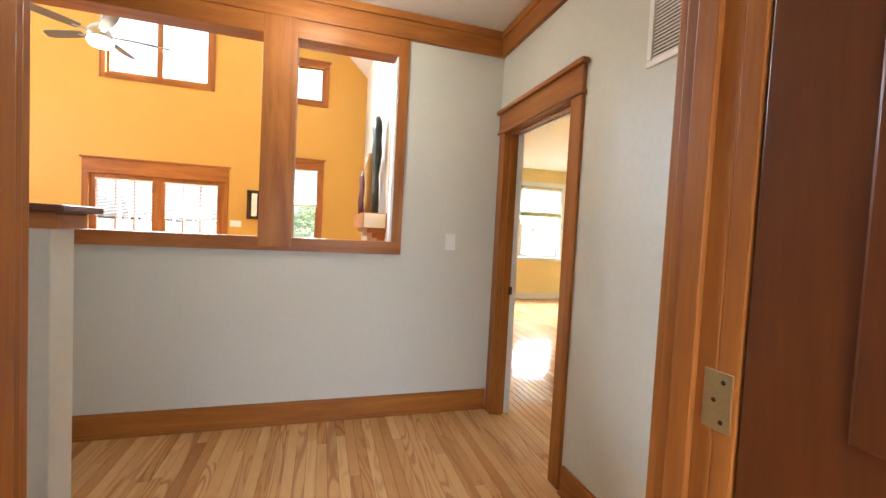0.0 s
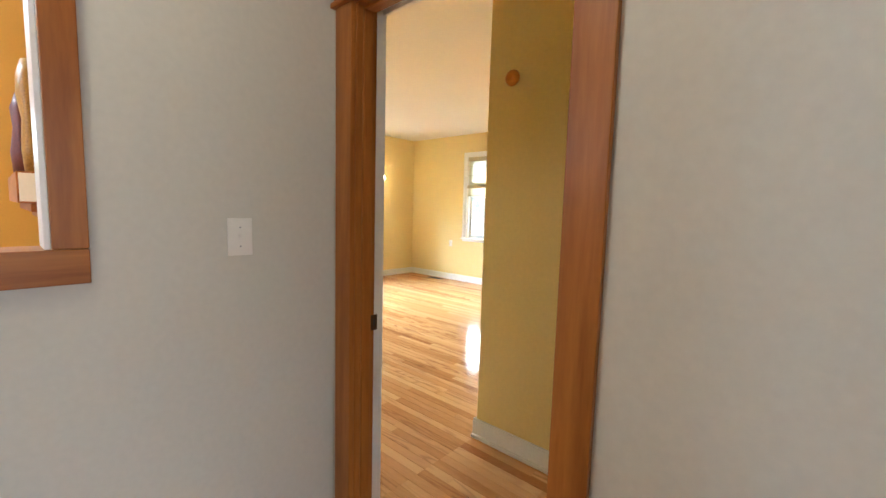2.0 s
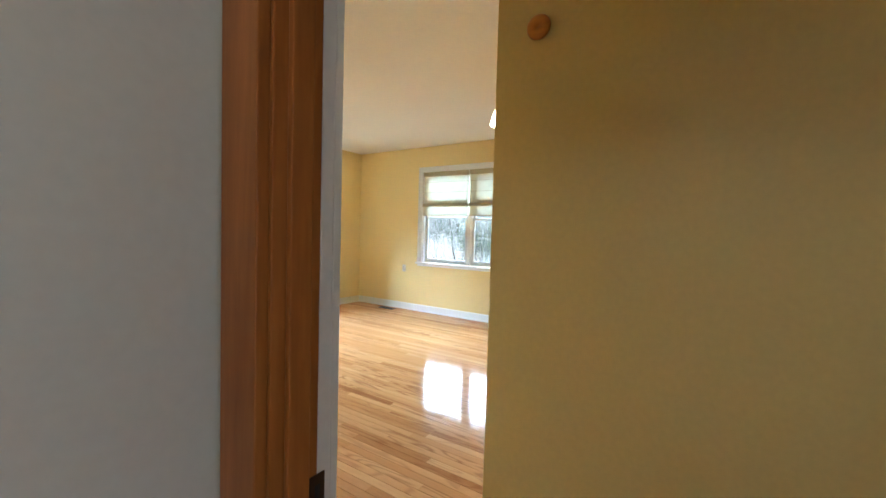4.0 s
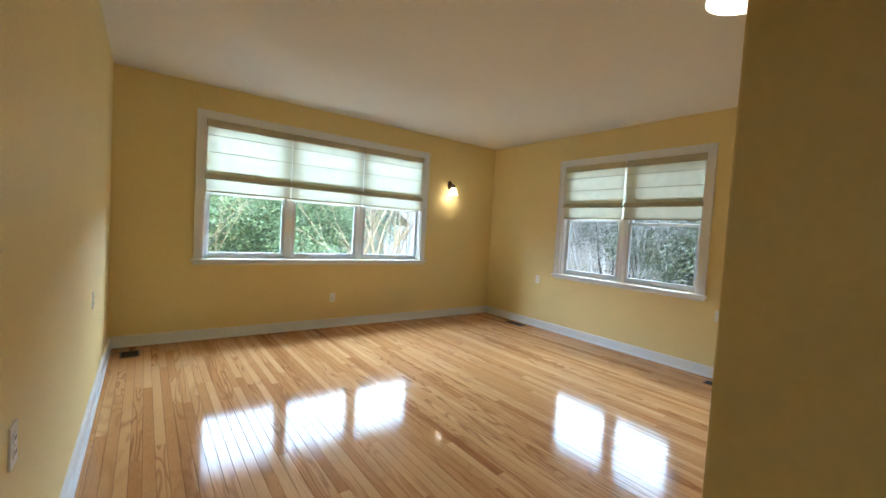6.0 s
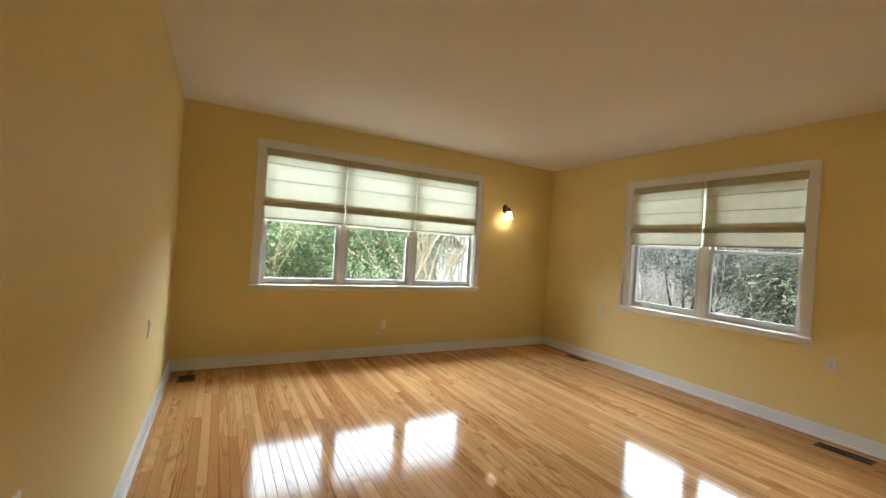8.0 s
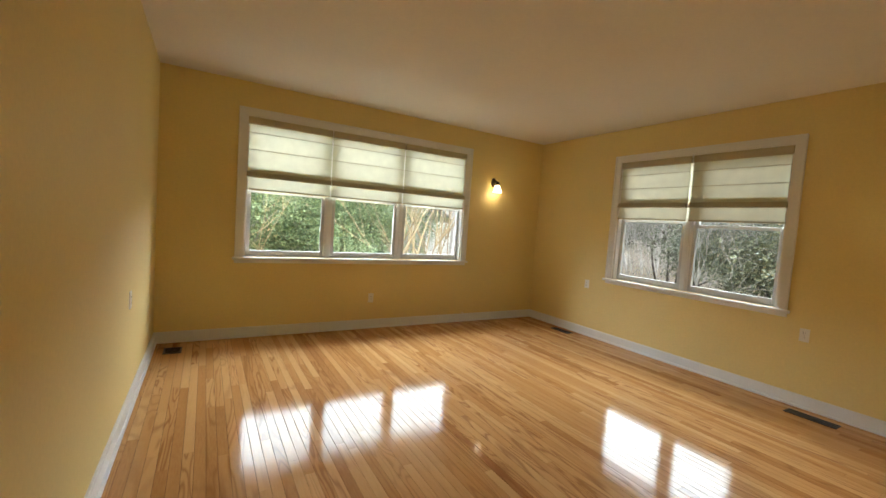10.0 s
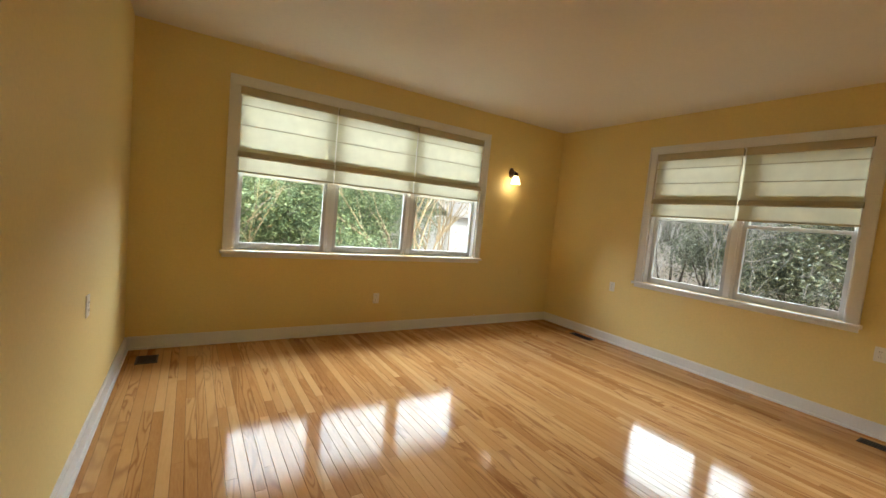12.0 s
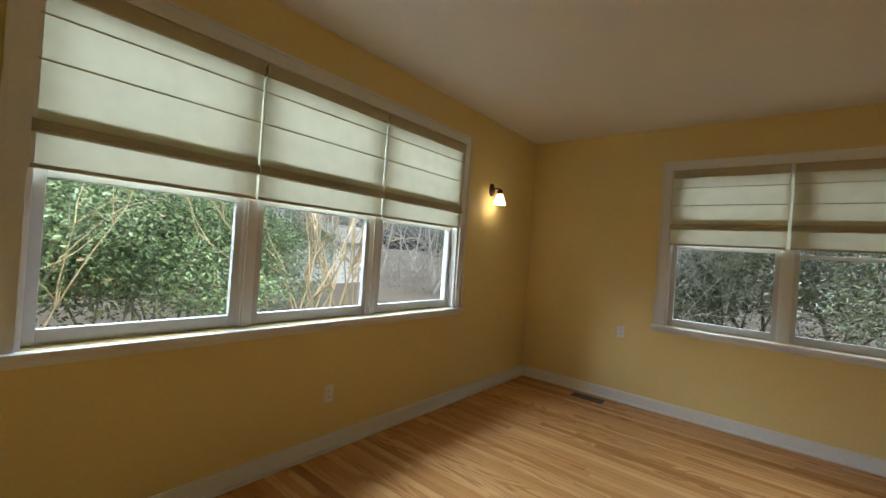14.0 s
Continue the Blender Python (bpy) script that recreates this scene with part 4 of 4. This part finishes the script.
FIGURE = material("dark_green_painted_carving", (0.02, 0.03, 0.025), 0.35, 0.3, 8, 0.05)
FIGRED = material("dark_red_carving", (0.10, 0.02, 0.025), 0.5, 0.3, 8, 0.05)
FIGGOLD = material("gold_painted_carving", (0.42, 0.24, 0.04), 0.4, 0.3, 8, 0.05)


def carving(name, mat, x, y, z0, prof, squash, label):
    bm = bmesh.new()
    lathe(bm, prof, 20)
    bmesh.ops.transform(bm, matrix=Matrix.Diagonal((*squash, 1, 1)), verts=bm.verts)
    ob = part(name, bm, mat, None, smooth=True)
    ob.location = (x, y, z0)
    return tagged(ob, label, "ornament")


carving("tall_carved_ornament", FIGURE, GW1 - 0.12, -2.12, 1.52, [(0.0001, 0), (0.1, 0.0), (0.09, 0.35), (0.07, 0.5), (0.1, 0.62), (0.13, 0.8), (0.1, 1.0), (0.12, 1.12), (0.1, 1.24), (0.05, 1.3), (0.0001, 1.31)], (0.55, 1.0), "tall dark green carved ornament leaning on the mantel")
carving("gold_carved_ornament", FIGGOLD, GW1 - 0.17, -1.75, 1.52, [(0.0001, 0), (0.09, 0.0), (0.11, 0.2), (0.09, 0.42), (0.13, 0.6), (0.12, 0.75), (0.07, 0.86), (0.0001, 0.88)], (0.6, 1.0), "gold and dark carved ornament on the mantel")
carving("red_carved_ornament", FIGRED, GW1 - 0.2, -1.35, 1.52, [(0.0001, 0), (0.12, 0.0), (0.14, 0.2), (0.1, 0.4), (0.12, 0.55), (0.06, 0.68), (0.0001, 0.7)], (0.6, 1.0), "dark red carved ornament on the mantel")
bm = bmesh.new()
for a, b, c, d in ((-3.6, -3.5, 0, 3.55), (-2.72, -2.62, 0, 3.55), (-3.5, -2.72, 3.45, 3.55)):
    bx(bm, GW1 - 0.022, GW1, a, b, c, d)
structure(part("trim_niche", bm, FIR_Z, bevel=0.003), "stained fir casing on the white side wall", "trim")

# ---- outdoors ----
GZ = -0.55
bm = bmesh.new()
R = 400.0
vals = [-R, -60, -20, -13, 0.5, 6, 12, 20, 60, R]
gv = [[bm.verts.new((x, y, GZ - (0.0 if abs(x) < 30 and abs(y) < 30 else 1.0))) for y in vals] for x in vals]
for i in range(len(vals) - 1):
    for k in range(len(vals) - 1):
        bm.faces.new((gv[i][k], gv[i + 1][k], gv[i + 1][k + 1], gv[i][k + 1]))
structure(part("ground", bm, GROUND), "leaf-strewn winter ground with dry grass", "ground")
rng = np.random.default_rng(7)


def leaves_mesh(name, centres, size, mat, flat=0.3):
    """Many small folded leaves round the given centres."""
    n = len(centres)
    d = rng.normal(size=(n, 3))
    d /= np.linalg.norm(d, axis=1)[:, None]
    d[:, 2] = d[:, 2] * 0.6 - flat * 0.3
    d /= np.linalg.norm(d, axis=1)[:, None]
    o = np.cross(d, rng.normal(size=(n, 3)))
    o /= np.linalg.norm(o, axis=1)[:, None]
    ln = size * rng.uniform(0.7, 1.3, n)[:, None]
    wd = ln * 0.24
    up = np.cross(d, o) * ln * 0.12
    v = np.stack([centres, centres + d * ln * 0.5 + o * wd + up, centres + d * ln, centres + d * ln * 0.5 - o * wd + up], axis=1).reshape(-1, 3)
    idx = np.arange(n) * 4
    faces = np.concatenate([np.stack([idx, idx + 1, idx + 2], 1), np.stack([idx, idx + 2, idx + 3], 1)])
    me = bpy.data.meshes.new(name)
    me.from_pydata(v.tolist(), [], faces.tolist())
    me.materials.append(mat)
    return me


def limbs(bm, start, way, length, radius, depth, spread, tips, rise=0.15, kids=3):
    """Branches that taper, bend and fork."""
    p, d = Vector(start), Vector(way).normalized()
    steps = 3
    for s in range(steps):
        wob = Vector(rng.normal(size=3)) * 0.14
        d = (d + wob + Vector((0, 0, rise * 0.3))).normalized()
        q = p + d * length / steps
        rod(bm, p, q, radius * (1 - 0.22 * s), radius * (1 - 0.22 * (s + 1)), 6 if radius > 0.012 else 4)
        p = q
        if depth <= 1:
            tips.append(p.copy())
    if depth > 0:
        for k in range(kids):
            side = Vector(rng.normal(size=3))
            nd = (d + side * spread + Vector((0, 0, rise))).normalized()
            limbs(bm, p, nd, length * rng.uniform(0.6, 0.85), radius * 0.55, depth - 1, spread, tips, rise, kids)


def shrub(name, x, y, stems, height, depth, spread, bark, leafmat, leaf_n, leaf_size, puff, label, category="shrub", thick=0.03, lean=0.35, kids=3):
    e = empty(name, pose(x, y, GZ), label, category)
    bm, tips = bmesh.new(), []
    for k in range(stems):
        a = 2 * math.pi * (k + rng.uniform(0, 0.7)) / stems
        limbs(bm, (0.12 * math.cos(a), 0.12 * math.sin(a), -0.02), (lean * math.cos(a), lean * math.sin(a), 1), height * 0.42, thick, depth, spread, tips, 0.15, kids)
    part("trunk", bm, bark, e)
    if leaf_n:
        t = np.array([list(p) for p in tips])
        c = t[rng.integers(0, len(t), leaf_n)] + rng.normal(size=(leaf_n, 3)) * puff
        c = c[c[:, 2] > 0.03]
        crown = new("crown", leaves_mesh("crown", c, leaf_size, leafmat))
        crown.parent = e
    return e


EG = "dense glossy evergreen shrub outside the window"
for x, y, h, n in ((-5.4, 3.7, 2.3, 6000), (-4.1, 3.9, 2.6, 8000), (-3.0, 4.4, 2.6, 8000), (-4.6, 5.6, 3.4, 7000), (-2.2, 5.0, 2.9, 7000), (-1.2, 5.9, 2.6, 5000), (-6.6, 4.7, 3.0, 5000), (-1.7, 4.5, 2.7, 6000), (-0.6, 6.2, 2.8, 5000), (0.5, 7.6, 3.0, 5000)):
    shrub("evergreen_shrub", x, y, 6, h, 2, 0.55, GREYBARK, LEAF, int(n * 1.6), 0.066, 0.16, EG, thick=0.03)
for x, y, h in ((-1.2, 3.4, 3.3), (-0.2, 3.9, 3.5), (0.9, 4.6, 3.8)):
    shrub("bare_multistem_tree", x, y, 7, h, 5, 0.38, BARK, None, 0, 0, 0, "bare multi-stemmed tree with pale smooth bark", "tree", 0.034, 0.3, 2)
shrub("dry_bush", -4.2, 2.95, 6, 3.0, 3, 0.45, BARK, DRYLEAF, 160, 0.07, 0.1, "leggy bush with bare tan twigs and dry leaves", thick=0.017, kids=2)
TH = "tangled bare grey winter bush"
for x, y, h in ((4.6, -0.4, 2.6), (5.2, -2.0, 2.8), (4.8, 1.4, 2.6), (6.2, -0.8, 3.2), (4.6, -3.6, 2.4), (6.2, 1.0, 3.0), (6.0, 3.2, 3.2), (5.4, 5.0, 3.0)):
    shrub("bare_bush", x, y, 6, h, 5, 0.5, GREYBARK, DRYLEAF, 120, 0.05, 0.1, TH, thick=0.017, kids=3)
CE = "dark evergreen cedar behind the bare bushes"
for x, y, h, n in ((6.5, -2.2, 5.0, 9000), (7.6, 0.2, 5.2, 9000), (7.2, -4.4, 5.2, 9000), (8.4, 2.8, 4.4, 7000), (5.9, -1.4, 1.8, 4000), (5.8, -3.4, 4.6, 9000), (5.7, -1.7, 3.0, 7000), (5.6, -2.7, 3.4, 7000), (5.6, 0.4, 2.0, 5000), (5.4, -5.0, 4.6, 7000), (9.5, 6.5, 4.0, 5000)):
    shrub("cedar_tree", x, y, 3, h, 3, 0.5, DARKBARK, NEEDLE, int(n * 2.0), 0.07, 0.21, CE, "tree", 0.05)
bm = bmesh.new()
for k in range(170):
    ang = rng.uniform(-0.3, 2.2)
    r = rng.uniform(15, 40)
    p = Vector((-2 + r * math.cos(ang), r * math.sin(ang) - 1, GZ - 0.1))
    top = p + Vector((rng.normal() * 1.4, rng.normal() * 1.4, rng.uniform(4, 11)))
    w = rng.uniform(0.03, 0.12)
    rod(bm, p, top, w, w * 0.25, 5)
    for j in range(16):
        f = rng.uniform(0.2, 0.95)
        s = p.lerp(top, f)
        rod(bm, s, s + Vector((rng.normal() * 1.3, rng.normal() * 1.3, rng.uniform(0.0, 1.4))), w * 0.3, w * 0.06, 4)
tagged(part("far_woods", bm, HAZEBARK), "bare grey winter woods in the distance, haze put into their colour", "woods", kind="stuff")
under = rng.uniform(size=(45000, 3))
ang, rad = under[:, 0] * 2.5 - 0.3, 16 + 24 * under[:, 1]
pts = np.stack([-2 + rad * np.cos(ang), rad * np.sin(ang) - 1, GZ + under[:, 2] ** 1.6 * 4.0 * (0.4 + 0.6 * np.sin(ang * 9) ** 2)], 1)
tagged(new("brush_thicket", leaves_mesh("brush_thicket", pts, 0.11, HAZETWIG)), "brown winter brush under the far trees, paled for haze", "brush", kind="stuff")
shed = empty("white_shed", pose(8.5, 15.5, GZ - 0.1, 0, 0, 12), "white garden shed seen through the bare stems", "shed")
boxes("wall", TRIM, (-1.6, 1.6, -1.2, 1.2, 0, 2.1), parent=shed)
bm = bmesh.new()
pr = [(-1.4, 2.05), (0, 2.9), (1.4, 2.05), (1.4, 2.14), (0, 3.0), (-1.4, 2.14)]
a = [bm.verts.new((-1.75, y, z)) for y, z in pr]
b = [bm.verts.new((1.75, y, z)) for y, z in pr]
for k in range(6):
    bm.faces.new((a[k], a[(k + 1) % 6], b[(k + 1) % 6], b[k]))
bm.faces.new(a)
bm.faces.new(b[::-1])
part("roof", bm, GREYBARK, shed)

# ---- oak strip floor, board by board ----
BW = 0.057


def board_mesh():
    """Unit-long strip with eased top edges, its top at z = 0."""
    bm = bmesh.new()
    w, c, g = BW / 2, 0.0012, 0.0006
    prof = [(-w + g, -0.004), (-w + g, -c), (-w + g + c, 0.0), (w - g - c, 0.0), (w - g, -c), (w - g, -0.004)]
    a = [bm.verts.new((x, 0, z)) for x, z in prof]
    b = [bm.verts.new((x, 1, z)) for x, z in prof]
    for k in range(5):
        bm.faces.new((a[k], a[k + 1], b[k + 1], b[k]))
    bm.faces.new(a[::-1])
    bm.faces.new(b)
    return mesh_of("board", bm, OAK)


BOARD = board_mesh()
wood_rng = random.Random(11)


def rows_of(x0, x1, y0, y1):
    out = []
    x = x0 + BW / 2
    while x < x1:
        y = y0 - wood_rng.uniform(0, 1.0)
        while y < y1:
            ln = wood_rng.uniform(0.55, 1.9)
            a, b = max(y, y0), min(y + ln, y1)
            if b - a > 0.05:
                out.append((x, a, b))
            y += ln
        x += BW
    return out


def joined(name, rows, parent, label):
    verts, faces = [], []
    w, c, g = BW / 2, 0.0012, 0.0006
    for x, a, b in rows:
        k = len(verts)
        tilt = math.tan(radians(wood_rng.gauss(0, 0.13)))
        for y in (a + 0.0004, b - 0.0004):
            verts += [(x - w + g, y, -0.004), (x - w + g, y, -c + tilt * w), (x - w + g + c, y, tilt * w), (x + w - g - c, y, -tilt * w), (x + w - g, y, -c - tilt * w), (x + w - g, y, -0.004)]
        faces += [(k + i, k + 6 + i, k + 7 + i, k + i + 1) for i in range(5)] + [tuple(k + i for i in range(6)), tuple(k + 11 - i for i in range(6))]
    me = bpy.data.meshes.new(name)
    me.from_pydata(verts, [], faces)
    me.materials.append(OAK_STUFF)
    bm = bmesh.new()
    bm.from_mesh(me)
    bmesh.ops.recalc_face_normals(bm, faces=bm.faces)
    bm.to_mesh(me)
    bm.free()
    ob = new(name, me)
    ob.parent = parent
    return tagged(ob, label, kind="stuff")


single, rest = [], []
for r in rows_of(WX, -0.0, CY, 0.0):
    (single if r[0] < -1.0 and len(single) < 298 else rest).append(r)
hall_single, hall_rest = [], []
for r in rows_of(-9.4, HX, SY0, HY):
    (hall_single if r[0] > -7.6 and len(hall_single) < 298 else hall_rest).append(r)
for floor_of, rows in ((floor_bed, single), (floor_hall, hall_single)):
    for x, a, b in rows:
        ob = new("board", BOARD)
        ob.parent = floor_of
        ob.matrix_local = Matrix.Translation((x, a + 0.0004, 0)) @ Matrix.Rotation(radians(wood_rng.gauss(0, 0.13)), 4, "Y") @ Matrix.Diagonal((1, b - a - 0.0008, 1, 1))
rest += rows_of(HX, CX, -6.5, CY)
joined("boards_joined", rest, floor_bed, "oak strips along the far wall and in the entry")
joined("hall_boards", hall_rest, floor_hall, "oak strips at the far end of the hall")
